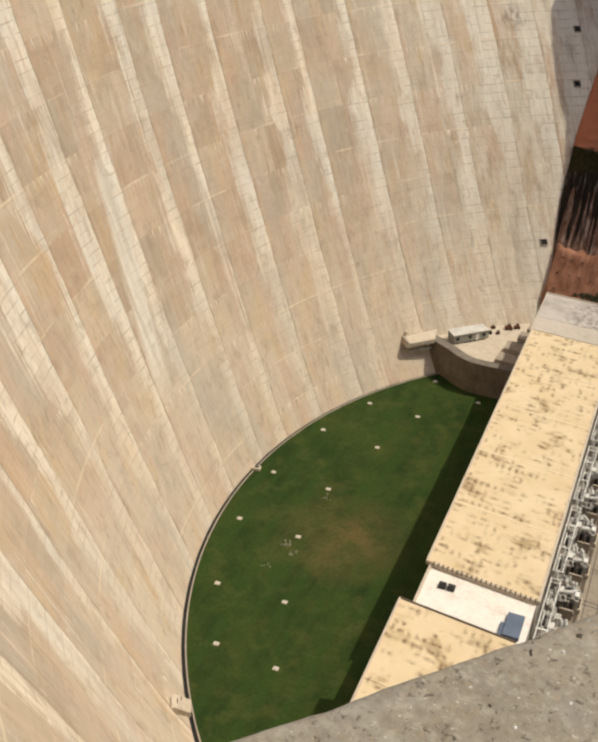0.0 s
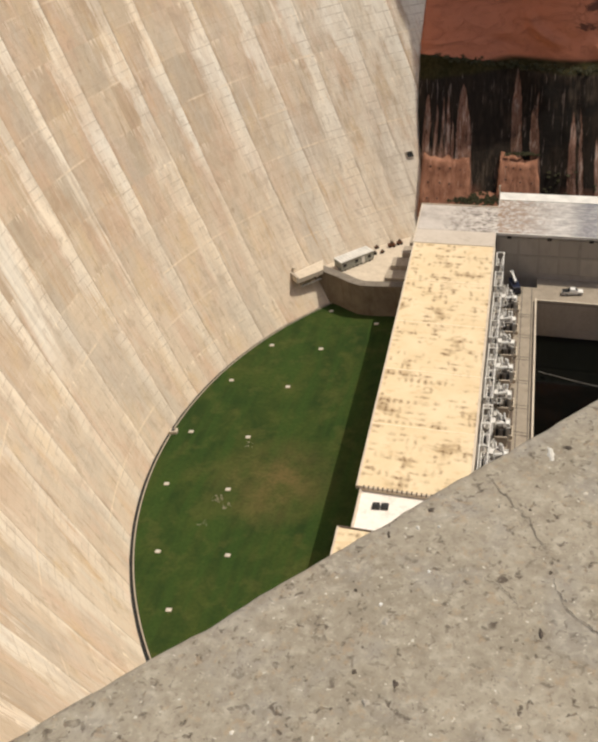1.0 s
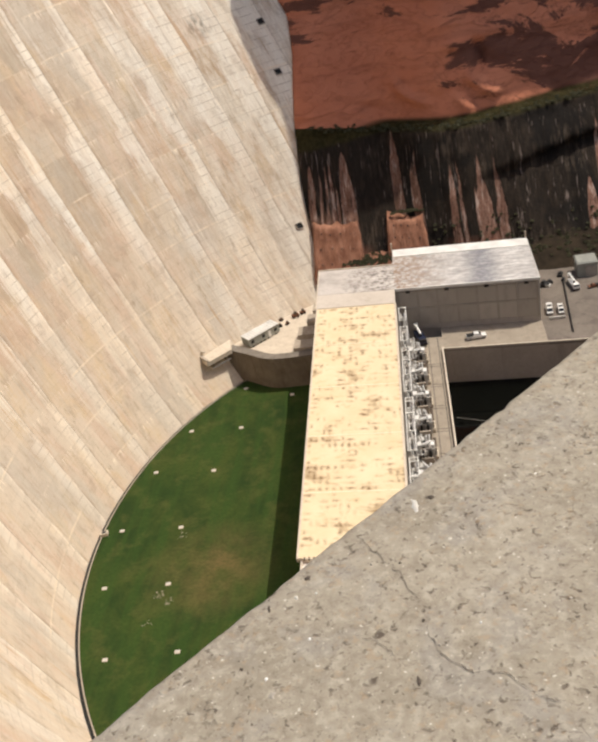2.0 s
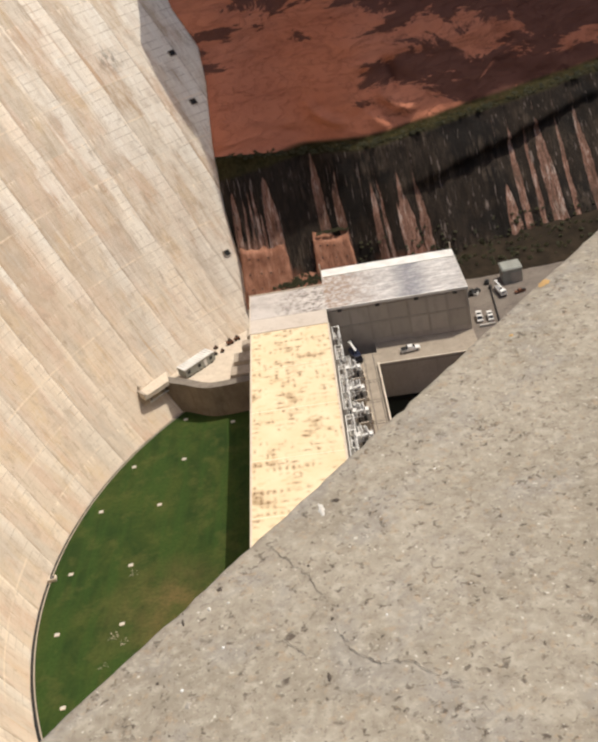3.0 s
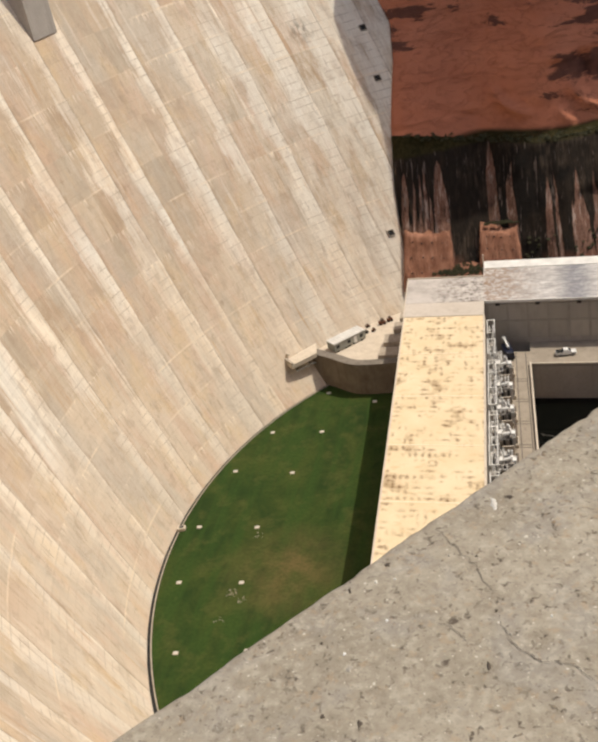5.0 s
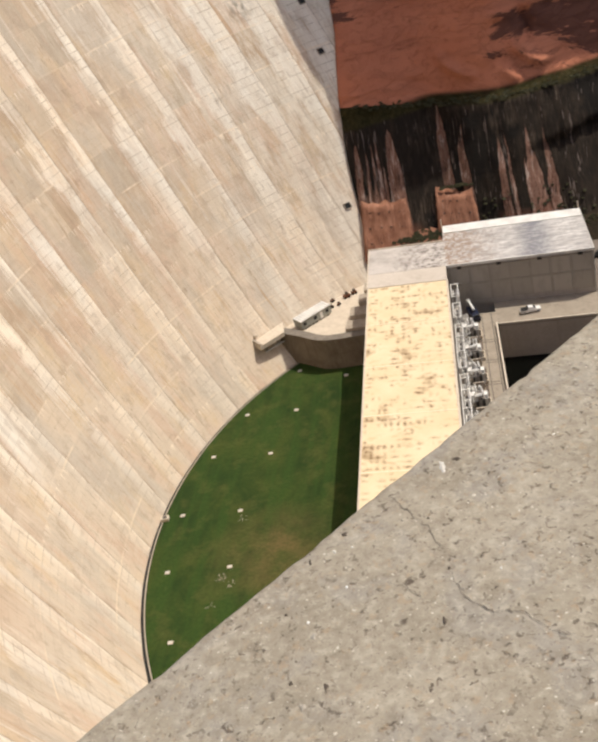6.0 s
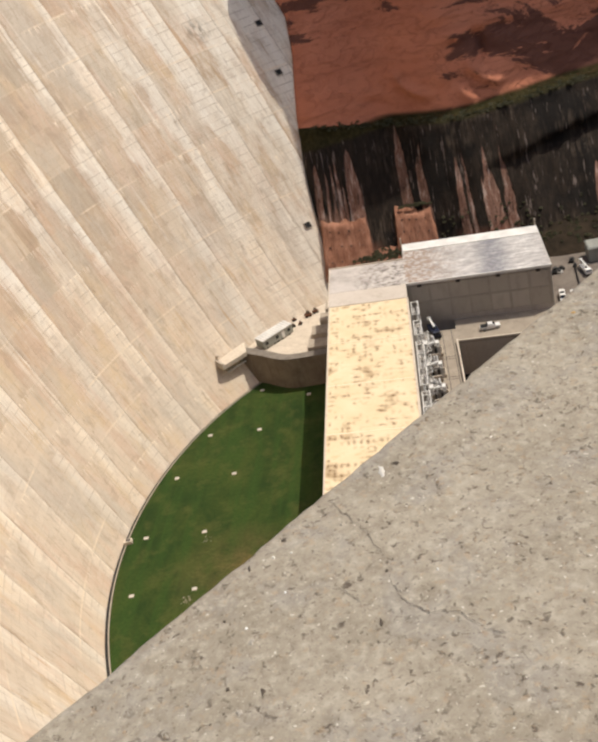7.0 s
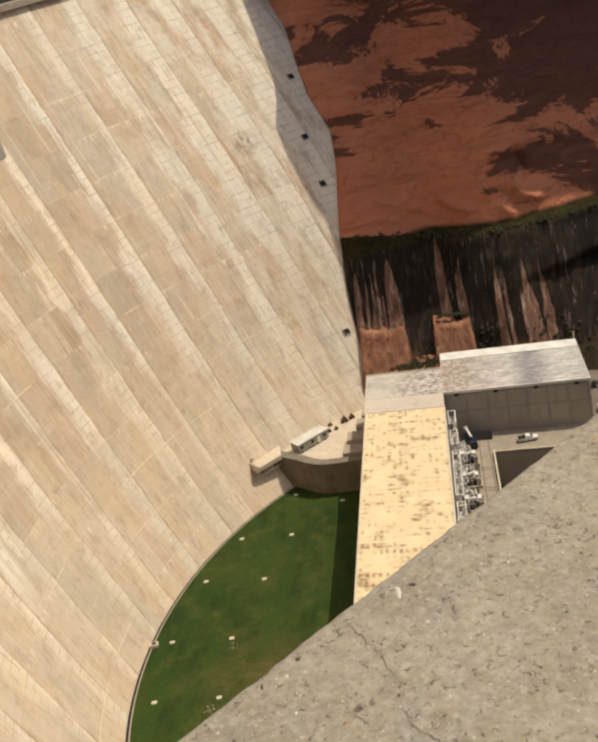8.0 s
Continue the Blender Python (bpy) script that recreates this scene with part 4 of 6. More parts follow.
def swirled(x, z):
    big = 1.7 * fbm(x * 0.016, z * 0.022, 5.0, 3) + 1.2 * fbm(x * 0.045, z * 0.09, 2.0, 4) + 0.35 * fbm(x * 0.13, z * 0.3, 8.0, 5)
    ledge = 1.5 * abs(fbm(x * 0.03 + z * 0.02, z * 0.16, 14.0, 3)) - 2.2 * bell(x, 62, 26) * max(0.0, fbm(x * 0.05 - z * 0.03, z * 0.12 + x * 0.03, 3.0, 3)) * bell(z, 72, 22)
    wx, wz = x + 9 * fbm(x * 0.03, z * 0.03, 21.0, 2), z + 6 * fbm(x * 0.03, z * 0.03, 27.0, 2)
    arc = max(0.0, 0.16 - abs(fbm(wx * 0.035 + wz * 0.03, wz * 0.07 - wx * 0.015, 17.0, 3)))
    rough = min(1.0, max(0.0, (x - 22) / 25)) * bell(z, 75, 45)
    return (0.35 + 0.65 * rough) * (big + 0.6 * ledge) - 3.2 * arc * rough - 0.5 * abs(fbm(x * 0.3, z * 0.5, 12.0, 4)) * (0.3 + rough)


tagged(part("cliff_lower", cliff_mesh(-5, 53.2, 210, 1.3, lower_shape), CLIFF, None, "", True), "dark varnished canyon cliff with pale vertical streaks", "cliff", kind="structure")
tagged(part("cliff_upper", cliff_mesh(52.6, 205, 210, 1.1, upper_shape), RED, None, "", True), "red sandstone canyon wall with dark varnish patches", "cliff", kind="structure")

# near canyon wall below the overlook, and the overlook's parapet
EDGE, ALONG, OUT = Vector((40.320, -235.7627, 0)), Vector((0.66172, 0.74975, 0)), Vector((-0.74975, 0.66172, 0))
TOP = 155.87


def near(s, o, z):
    p = EDGE + ALONG * s + OUT * o
    return Vector((p.x, p.y, z))


def parapet_mesh():
    bm = bmesh.new()
    spots = [-30, -20, -12, -6, -3, -1.5, -1.0] + [-0.8 + 0.012 * i for i in range(180)] + [1.5, 2, 3, 5, 9, 16, 30]
    r = 0.010
    prof = [(0.0, -1.05), (0.0, -0.4), (0.0, -0.05)]
    prof += [(-r + r * math.cos(radians(a)), -r + r * math.sin(radians(a))) for a in (0, 25, 50, 70, 90)]
    prof += [(-0.02 - 0.58 * i / 48, 0.0) for i in range(49)]
    prof += [(-0.61, -0.004), (-0.62, -0.02), (-0.62, -1.05)]
    rings = []
    for s in spots:
        ring = []
        for o, dz in prof:
            e = 0.0012 * fbm(s * 9, o * 9, dz * 9, 5) + 0.0008 * fbm(s * 60, o * 60, 3.0, 3)
            chip = 0.003 * max(0.0, fbm(s * 28, 5.0, 0.0, 3) - 0.3) if -0.02 < o else 0.0
            ring.append(bm.verts.new(near(s, o + e - chip, TOP + dz + 0.5 * e - chip)))
        rings.append(ring)
    for a, b in zip(rings, rings[1:]):
        for i in range(len(prof) - 1):
            bm.faces.new((a[i], a[i + 1], b[i + 1], b[i]))
    bmesh.ops.recalc_face_normals(bm, faces=bm.faces)
    return bm


tagged(part("parapet", parapet_mesh(), PARAPET, None, "", True), "weathered grey aggregate concrete parapet of the overlook", "parapet", kind="structure")
bm = bmesh.new()
lo = [near(-160, -0.05, 0), near(220, -0.05, 0), near(220, -60, 0), near(-160, -60, 0)]
hexa(bm, [p + Vector((0, 0, -4)) for p in lo], [p + Vector((0, 0, TOP - 1.06)) for p in lo])
bmesh.ops.recalc_face_normals(bm, faces=bm.faces)
tagged(part("canyon_rim", bm, RED), "near canyon wall below the overlook", "cliff", kind="structure")


# soil that slopes up from the yard to the cliff
def soil_slope(x0, x1, height, start, material, label):
    bm = bmesh.new()
    nx = int((x1 - x0) / 1.6)
    rows = []
    for i in range(nx + 1):
        x = x0 + (x1 - x0) * i / nx
        line = []
        for j in range(19):
            y = 24 + 2.0 * j
            z = 14.0 + height(x) * min(1.25, max(0.0, y - start) / 16) + 0.5 * fbm(x * 0.2, y * 0.2, 0.0) * min(1.0, max(0.0, y - start) / 5)
            line.append(bm.verts.new((x, y, z)))
        rows.append(line)
    for a, b in zip(rows, rows[1:]):
        for j in range(18):
            bm.faces.new((a[j], b[j], b[j + 1], a[j + 1]))
    tagged(part("slope", bm, material, None, "", True), label, "soil", kind="structure")


soil_slope(-1.5, 21.6, lambda x: 5.2 * min(1.0, 0.5 + x / 8) + 0.3 * fbm(x * 0.3, 2.0), 29, SOIL, "red soil slope at the foot of the cliff")
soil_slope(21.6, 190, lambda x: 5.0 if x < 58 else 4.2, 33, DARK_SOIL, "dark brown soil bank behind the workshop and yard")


# ---- on the dam ----
def on_face(theta, z):
    """A frame on the dam's face: x along it, y up it, z out of it."""
    p = face_point(theta, z, -0.25)
    along = (face_point(theta - 0.3, z) - face_point(theta + 0.3, z)).normalized()
    up = (face_point(theta, z + 1) - face_point(theta, z - 1)).normalized()
    out = along.cross(up).normalized()
    m = Matrix((along, up, out)).transposed().to_4x4()
    m.translation = p
    return m


def theta_of(x, y):
    return math.degrees(math.atan2(y - YC, x - AXIS)) % 360


for theta, z in ((143.53, 31.7), (138.2, 74.9), (137.26, 89.4), (135.17, 107.3)):
    m = on_face(theta, z)
    bm = bmesh.new()
    for x0, x1, y0, y1 in ((-1.1, 1.1, 0.85, 1.0), (-1.1, 1.1, -1.0, -0.85), (-1.1, -0.95, -0.85, 0.85), (0.95, 1.1, -0.85, 0.85)):
        block(bm, x0, x1, y0, y1, -0.3, 0.24, m)
    bmesh.ops.recalc_face_normals(bm, faces=bm.faces)
    mouth = part("drain_opening", bm, GREY, dam, "square drain opening with a concrete surround")
    # black plate near the front, its colour standing in for the hole's shade
    bm = bmesh.new()
    block(bm, -0.95, 0.95, -0.85, 0.85, -0.4, 0.02, m)
    bmesh.ops.recalc_face_normals(bm, faces=bm.faces)
    part("grille", bm, BLACK, mouth, "black plate standing in for the opening's dark inside")

# foot of a stair against the dam, low down
bm = bmesh.new()
for i in range(6):
    p = face_point(theta_of(-37.5 - 0.3 * i, -131.5 - 0.9 * i), 0.2 + 1.1 * i, -0.6)
    block(bm, -1.6, 1.6, -0.5, 0.5, -1.2, 0.25, pose(p.x, p.y, p.z + 0.5, 0, 0, 120))
steps_low = thing("steps", pose(0, 0, 0), "pale concrete steps climbing the foot of the dam", "steps")
part("flight", bm, PALE, steps_low)
for i in range(3):
    bm = bmesh.new()
    p = face_point(theta_of(-38.5 - 0.3 * i, -131 - 2.4 * i), 2.0 + 1.8 * i, -1.2)
    rod(bm, p, p + Vector((0, 0, 1.3)), 0.07)
    part("post", bm, DARK, steps_low)


# ---- on the lawn ----
def vent_cover(x, y, turn):
    t = thing("vent_cover", pose(x, y, 0, 0, 0, turn), "small square pale concrete cover set in the lawn", "cover", "covers in the lawn")
    bm = bmesh.new()
    block(bm, -0.62, 0.62, -0.5, 0.5, -0.3, 0.14)
    part("slab", bevelled(bm, 0.05), PALE, t)
    bm = bmesh.new()
    block(bm, -0.42, 0.42, -0.32, 0.32, 0.14, 0.2)
    part("lid", bevelled(bm, 0.03), STEEL, t, "pale painted lid")
    return t


cover = vent_cover(-40.8, -12.7, 4)
for x, y in ((-25.9, -13.1), (-47.5, -30.9), (-30.8, -32.1), (-51.3, -54.3), (-35.5, -54.5), (-50.5, -74.6), (-34.6, -74.4), (-44.3, -96.6), (-28.0, -95.3),
             (-35.7, -112.4), (-21.4, -112.9), (-27.4, 7.3), (-12.4, 1.6)):
    copy_thing(cover, pose(x, y, 0, 0, 0, 4 + 3 * math.sin(x)))
box = thing("valve_box", pose(-55.7, -55.2, 0, 0, 0, 8), "small concrete valve box at the foot of the dam", "box")
bm = bmesh.new()
block(bm, -1.2, 0.9, -0.75, 0.75, -0.3, 0.9)
part("body", bevelled(bm, 0.06), PALE, box)
bm = bmesh.new()
block(bm, -0.6, 0.5, -0.45, 0.45, 0.9, 1.0)
part("hatch", bm, DARK, box)
rnd = random.Random(5)
bm = bmesh.new()
for cx, cy, n, r in ((-36.2, -77.8, 26, 1.5), (-33.4, -79.9, 14, 1.1), (-37.0, -86.5, 10, 1.2), (-34.4, -57.6, 12, 1.4)):
    for _ in range(n):
        a, d = rnd.uniform(0, 6.3), r * math.sqrt(rnd.random())
        s = rnd.uniform(0.05, 0.2)
        m = Matrix.Translation((cx + d * math.cos(a), cy + d * math.sin(a), 0.02)) @ Matrix.Rotation(rnd.uniform(0, 3), 4, 'Z') @ Matrix.Diagonal((s, s * rnd.uniform(0.5, 1), 0.06, 1))
        bmesh.ops.create_icosphere(bm, subdivisions=1, radius=1, matrix=m)
tagged(part("gravel", bm, GREY), "pale gravel scattered on bare spots of the lawn", "gravel", kind="stuff")

# ---- on the hall's roof ----
for name, bm, mt in (("parapet_cap", slab(-0.25, 0.12, -99.8, 0.0, ROOF_Z - 0.7, ROOF_Z + 0.18), PALE), ("parapet_cap", slab(21.7, 22.2, -99.8, 0.0, ROOF_Z - 0.7, ROOF_Z + 0.14), PALE),
                     ("parapet_cap", slab(-1.95, -1.6, -190, -111.3, ROOF_Z - 0.7, ROOF_Z + 0.18), PALE), ("parapet_cap", slab(-1.6, 20.2, -111.5, -111.15, ROOF_Z - 0.7, ROOF_Z + 0.2), TRENCH),
                     ("parapet_cap", slab(1.0, 21.6, -100.1, -99.8, ROOF_Z - 0.7, ROOF_Z + 0.25), PALE), ("gutter", slab(0.55, 1.0, -111.2, -99.9, ROOF_Z - 1.2, ROOF_Z - 0.35), PALE)):
    part(name, bm, mt, hall)
for k in range(22):
    bm = bmesh.new()
    p = PLANT @ Vector((1.4 + 0.95 * k, -99.95, ROOF_Z))
    block(bm, -0.12, 0.12, -0.3, 0.3, 0, 0.45, Matrix.Translation(p))
    part("bracket", bm, TRENCH, hall)


def roof_fan(u, v):
    t = thing("roof_fan", at(u, v, ROOF_Z - 0.8), "dark square ventilation fan housing on a white roof", "fan", "fans on the roof")
    bm = bmesh.new()
    block(bm, -0.7, 0.7, -0.72, 0.72, 0, 0.7)
    part("housing", bevelled(bm, 0.08), DARK, t)
    bm = bmesh.new()
    rod(bm, (0, 0, 0.7), (0, 0, 0.85), 0.5, 14)
    part("cowl", bm, DARK, t)
    return t


fan = roof_fan(4.4, -104.0)
copy_thing(fan, at(6.1, -103.8, ROOF_Z - 0.8))
# added box whose blue-grey colour stands in for a shaded pit
hut = thing("roof_hatch", at(18.9, -107.6, ROOF_Z - 0.8), "blue-grey box standing in for a shaded pit in the roof", "hatch")
bm = bmesh.new()
block(bm, -1.5, 1.5, -2.9, 2.9, 0, 0.9)
part("body", bevelled(bm, 0.06), SHADE_BLUE, hut)
bm = bmesh.new()
block(bm, -2.3, -1.5, -2.9, 0.4, 0, 0.5)
part("step", bevelled(bm, 0.05), SHADE_BLUE, hut)

# ---- service bay and workshop ----
part("parapet_cap", slab(-0.45, -0.2, 0.05, 23.2, ROOF_Z - 0.6, ROOF_Z + 0.35), PALE, bay)
part("parapet_cap", slab(-0.45, 22.0, 23.2, 23.5, ROOF_Z - 0.6, ROOF_Z + 0.45), PALE, bay)
part("parapet_cap", slab(21.7, 22.1, 33.2, 33.6, ROOF_Z - 0.5, ROOF_Z + 2.4), PALE, shop)
part("parapet_cap", slab(61.4, 61.75, 33.2, 33.6, ROOF_Z - 0.5, ROOF_Z + 2.4), PALE, shop)
part("roof_strip", slab(22.1, 61.7, 28.4, 33.2, ROOF_Z + 0.1, ROOF_Z + 0.28), WHITE, shop, "bright white strip along the roof's back edge")
part("roof_edge", slab(21.9, 61.75, 7.8, 8.05, ROOF_Z - 0.55, ROOF_Z + 0.22), WHITE, shop)
part("roof_edge", slab(61.7, 61.95, 7.8, 33.2, ROOF_Z - 0.55, ROOF_Z + 0.2), STEEL, shop)
for k in range(8):
    u = 22.35 + 5.5 * k
    part("pilaster", slab(u, u + 0.65, 7.95, 8.4, DECK_Z + 1.6, ROOF_Z - 0.5), PALE_WALL, shop)
    if k < 7:
        for z in (1.65, 7.25):
            part("panel", slab(u + 0.67, u + 5.48, 8.12, 8.4, DECK_Z + z, DECK_Z + z + 5.0), PANEL, shop)
        part("beam", slab(u + 0.67, u + 5.48, 8.05, 8.4, DECK_Z + 6.7, DECK_Z + 7.2), PALE_WALL, shop)
part("plinth", slab(22.2, 61.4, 8.1, 8.4, DECK_Z, DECK_Z + 1.6), WALL, shop)
for u in (25.6, 36.4, 47.4, 58.2):
    v = part("vent", slab(u - 0.6, u + 0.6, 8.1, 8.4, ROOF_Z - 1.6, ROOF_Z - 0.9), DARK, shop, "dark square wall vent")
part("door", slab(31.2, 35.8, 8.15, 8.4, DECK_Z, DECK_Z + 4.2), TANK, shop)
part("corner", slab(61.3, 61.7, 8.1, 8.6, DECK_Z, ROOF_Z - 0.5), STEEL, shop)
for k in range(3):
    part("downpipe", slab(59.4 + 0.6 * k, 59.55 + 0.6 * k, 8.2, 8.4, DECK_Z, ROOF_Z - 0.6), TANK, shop)


# ---- transformer deck ----
def bus_frame(v, length, high=9.2, seed=0):
    """One bay of the pale steel bus structure along the hall's wall."""
    rnd = random.Random(seed)
    t = thing("bus_structure", at(22.2, v, DECK_Z), "pale steel frame of pipes beside the power plant wall", "steelwork", "steel frames along the plant")
    for y in (0.0, -length):
        for x in (0.35, 2.2):
            bm = bmesh.new()
            rod(bm, (x, y, 0), (x, y, high), 0.1)
            part("post", bm, WHITE, t)
        for z in (high - 0.1, high - 3.2):
            bm = bmesh.new()
            block(bm, 0.15, 2.4, y - 0.11, y + 0.11, z, z + 0.25)
            part("crossbar", bm, WHITE, t)
    for x in (0.35, 2.2):
        bm = bmesh.new()
        block(bm, x - 0.1, x + 0.1, -length + 0.11, -0.11, high - 0.1, high + 0.13)
        part("beam", bm, WHITE, t)
    bm = bmesh.new()
    rod(bm, (0.35, -0.1, high - 3.0), (0.35, -length + 0.1, high - 0.2), 0.07, 6)
    part("brace", bm, STEEL, t)
    for x, z in ((0.8, high - 1.4), (1.7, high - 1.0), (1.2, high - 4.6)):
        bm = bmesh.new()
        y0 = -rnd.uniform(0.2, 0.35 * length)
        rod(bm, (x, y0, z), (x, y0 - rnd.uniform(0.4, 0.62) * length, z), 0.12, 8)
        part("pipe", bm, WHITE if z > 6 else STEEL, t)
    for y in (-0.2, -0.45, -0.75):
        bm = bmesh.new()
        x, z = rnd.uniform(0.7, 1.9), high - 2.9
        for j in range(5):
            rod(bm, (x, y * length, z + 0.42 * j), (x, y * length, z + 0.42 * j + 0.3), 0.3, 8, 0.16)
        part("insulator", bm, WHITE, t)
    bm = bmesh.new()
    x = rnd.uniform(0.9, 1.5)
    block(bm, x - 0.6, x + 0.6, -0.62 * length, -0.35 * length, 2.5, 4.2)
    part("switch_box", bevelled(bm, 0.06), TANK, t)
    bm = bmesh.new()
    block(bm, 0.2, 2.3, -0.95 * length, -0.1 * length, 0.02, 0.5)
    part("base", bm, DARK, t)
    return t


def transformer(v, seed=0):
    rnd = random.Random(seed)
    t = thing("transformer", at(26.6, v, DECK_Z), "grey power transformer with white conservator and bushings", "transformer", "transformers on the deck")
    bm = bmesh.new()
    block(bm, -1.5, 1.5, -2.1, 2.1, 0, 0.5)
    part("plinth", bm, GREY, t)
    bm = bmesh.new()
    block(bm, -1.2, 1.1, -1.7, 1.7, 0.5, 4.2)
    part("tank", bevelled(bm, 0.15), TANK, t)
    for i in range(6):
        bm = bmesh.new()
        block(bm, 1.15, 1.85, -1.75 + 0.62 * i, -1.45 + 0.62 * i, 0.9, 3.9)
        part("radiator", bm, STEEL, t)
    for i in range(3):
        bm = bmesh.new()
        rod(bm, (-0.9 + 0.8 * i, -1.95, 0.8), (-0.9 + 0.8 * i, -1.95, 3.6), 0.28, 8)
        part("cooler", bm, TANK if i % 2 else DARK, t, "slim cooler tube")
    bm = bmesh.new()
    y = rnd.uniform(-1.9, -1.2)
    rod(bm, (-1.1, y, 5.0), (0.6, y + rnd.uniform(-0.4, 0.4), 5.1), 0.42, 12)
    part("conservator", bm, WHITE, t, "white conservator drum")
    for x in (-0.7, 0.3):
        bm = bmesh.new()
        rod(bm, (x, y, 4.0), (x, y, 4.8), 0.12)
        part("bracket", bm, DARK, t)
    for i in range(3):
        bm = bmesh.new()
        a = Vector((-0.8 + 0.75 * i, 0.8 + rnd.uniform(-0.4, 0.4), 4.2))
        d = Vector((rnd.uniform(-0.25, 0.25), rnd.uniform(0.1, 0.5), 1)).normalized() * 0.36
        for j in range(5):
            rod(bm, a + d * j, a + d * (j + 0.75), 0.34, 8, 0.16)
        part("bushing", bm, WHITE, t, "white porcelain bushing")
    bm = bmesh.new()
    block(bm, -2.3, -1.3, -1.2, 0.3 + rnd.uniform(0, 0.6), 2.6, 4.9)
    part("bus_box", bevelled(bm, 0.06), WHITE, t)
    for i in range(3):
        bm = bmesh.new()
        x, y, w = rnd.uniform(-1.6, 0.9), rnd.uniform(-1.0, 1.6), rnd.uniform(0.25, 0.5)
        block(bm, x - w, x + w, y - w * 0.8, y + w * 0.8, 4.2, 4.2 + rnd.uniform(0.3, 0.9))
        part("relay_box", bevelled(bm, 0.05), WHITE if i else DARK, t)
    for x, y, w, d, h in ((0.2, 2.6, 0.7, 0.45, 3.2), (1.3, -0.4, 0.45, 0.7, 4.6)):
        bm = bmesh.new()
        block(bm, x - w, x + w, y - d, y + d, 0.3, h)
        part("control_box", bevelled(bm, 0.05), WHITE, t, "white control box")
    bm = bmesh.new()
    block(bm, -1.4, 1.3, -3.5, -3.1, 0, 2.6)
    part("fire_wall", bm, GREY, t)
    return t


def pit_frame(v):
    t = thing("pit_frame", at(27.9, v, DECK_Z), "open square concrete kerb on the transformer deck", "kerb", "kerbs on the deck")
    for x0, x1, y0, y1 in ((0, 1.15, 1.55, 1.75), (0, 1.15, -1.75, -1.55), (0.95, 1.15, -1.55, 1.55)):
        bm = bmesh.new()
        block(bm, x0, x1, y0, y1, 0, 1.1)
        part("kerb", bm, PALE, t)
    return t


kinds = [bus_frame(-6.0, 7.4, 9.2, 1), bus_frame(-14.2, 6.4, 7.6, 2), bus_frame(-22.0, 7.2, 8.6, 3)]
for k in range(3, 13):
    copy_thing(kinds[k % 3], at(22.2, -6.0 - 8.0 * k, DECK_Z))
bus_frame(3.6, 7.0, 9.8, 4)
kinds = [transformer(-10.0, 1), transformer(-20.6, 2), transformer(-31.2, 3)]
pf = pit_frame(-9.0)
for k in range(1, 10):
    if k > 2:
        copy_thing(kinds[k % 3], at(26.6, -10.0 - 10.6 * k, DECK_Z))
    copy_thing(pf, at(27.9, -9.0 - 10.6 * k, DECK_Z))
# small gear between the transformers
rnd = random.Random(9)


def cabinet(v, u, h, mt):
    t = thing("control_cabinet", at(u, v, DECK_Z), "small pale control cabinet on the transformer deck", "cabinet", "cabinets on the deck")
    bm = bmesh.new()
    block(bm, -0.5, 0.5, -0.7, 0.7, 0, h)
    part("body", bevelled(bm, 0.05), mt, t)
    bm = bmesh.new()
    block(bm, -0.6, 0.6, -0.8, 0.8, h, h + 0.12)
    part("lid", bm, STEEL, t)
    return t


for k in range(10):
    cabinet(-15.2 - 10.6 * k, 25.0 + rnd.uniform(-0.4, 0.6), rnd.uniform(1.6, 2.6), WHITE if k % 2 else STEEL)
    bm = bmesh.new()
    b0 = PLANT @ Vector((24.3, -12.5 - 10.6 * k, DECK_Z + 9.1))
    b1 = PLANT @ Vector((25.3, -9.2 - 10.6 * k, DECK_Z + 6.1))
    rod(bm, b0, b1, 0.06, 6)
    bb = PLANT @ Vector((26.0, -9.0 - 10.6 * k, DECK_Z + 6.1))
    rod(bm, b0 + Vector((0, 1.4, 0)), bb, 0.06, 6)
    tagged(part("power_cable", bm, STEEL), "thick pale cable from frame to transformer", "cable", "cables on the deck")


def switch_stand(u, v, turn):
    """Three insulators on a small steel stand."""
    t = thing("switch_stand", at(u, v, DECK_Z, turn), "pale steel stand with three white insulators", "switch", "switches on the deck")
    for x in (-0.8, 0.8):
        bm = bmesh.new()
        rod(bm, (x, 0, 0), (x, 0, 3.6), 0.1, 6)
        part("leg", bm, STEEL, t)
    bm = bmesh.new()
    block(bm, -1.3, 1.3, -0.18, 0.18, 3.6, 3.85)
    part("bar", bm, WHITE, t)
    for x in (-1.0, 0.0, 1.0):
        bm = bmesh.new()
        for j in range(4):
            rod(bm, (x, 0, 3.85 + 0.3 * j), (x, 0, 4.07 + 0.3 * j), 0.22, 8, 0.12)
        part("insulator", bm, WHITE, t)
    bm = bmesh.new()
    rod(bm, (-1.2, 0, 5.05), (1.2, 0.2, 5.05), 0.08, 6)
    part("conductor", bm, STEEL, t)
    return t


sw = switch_stand(24.9, -5.6, 20)
for k in range(18):
    copy_thing(sw, at(24.7 + rnd.uniform(-0.2, 0.5), -7.6 - 5.3 * k + rnd.uniform(-0.8, 0.8), DECK_Z, rnd.uniform(0, 90)))
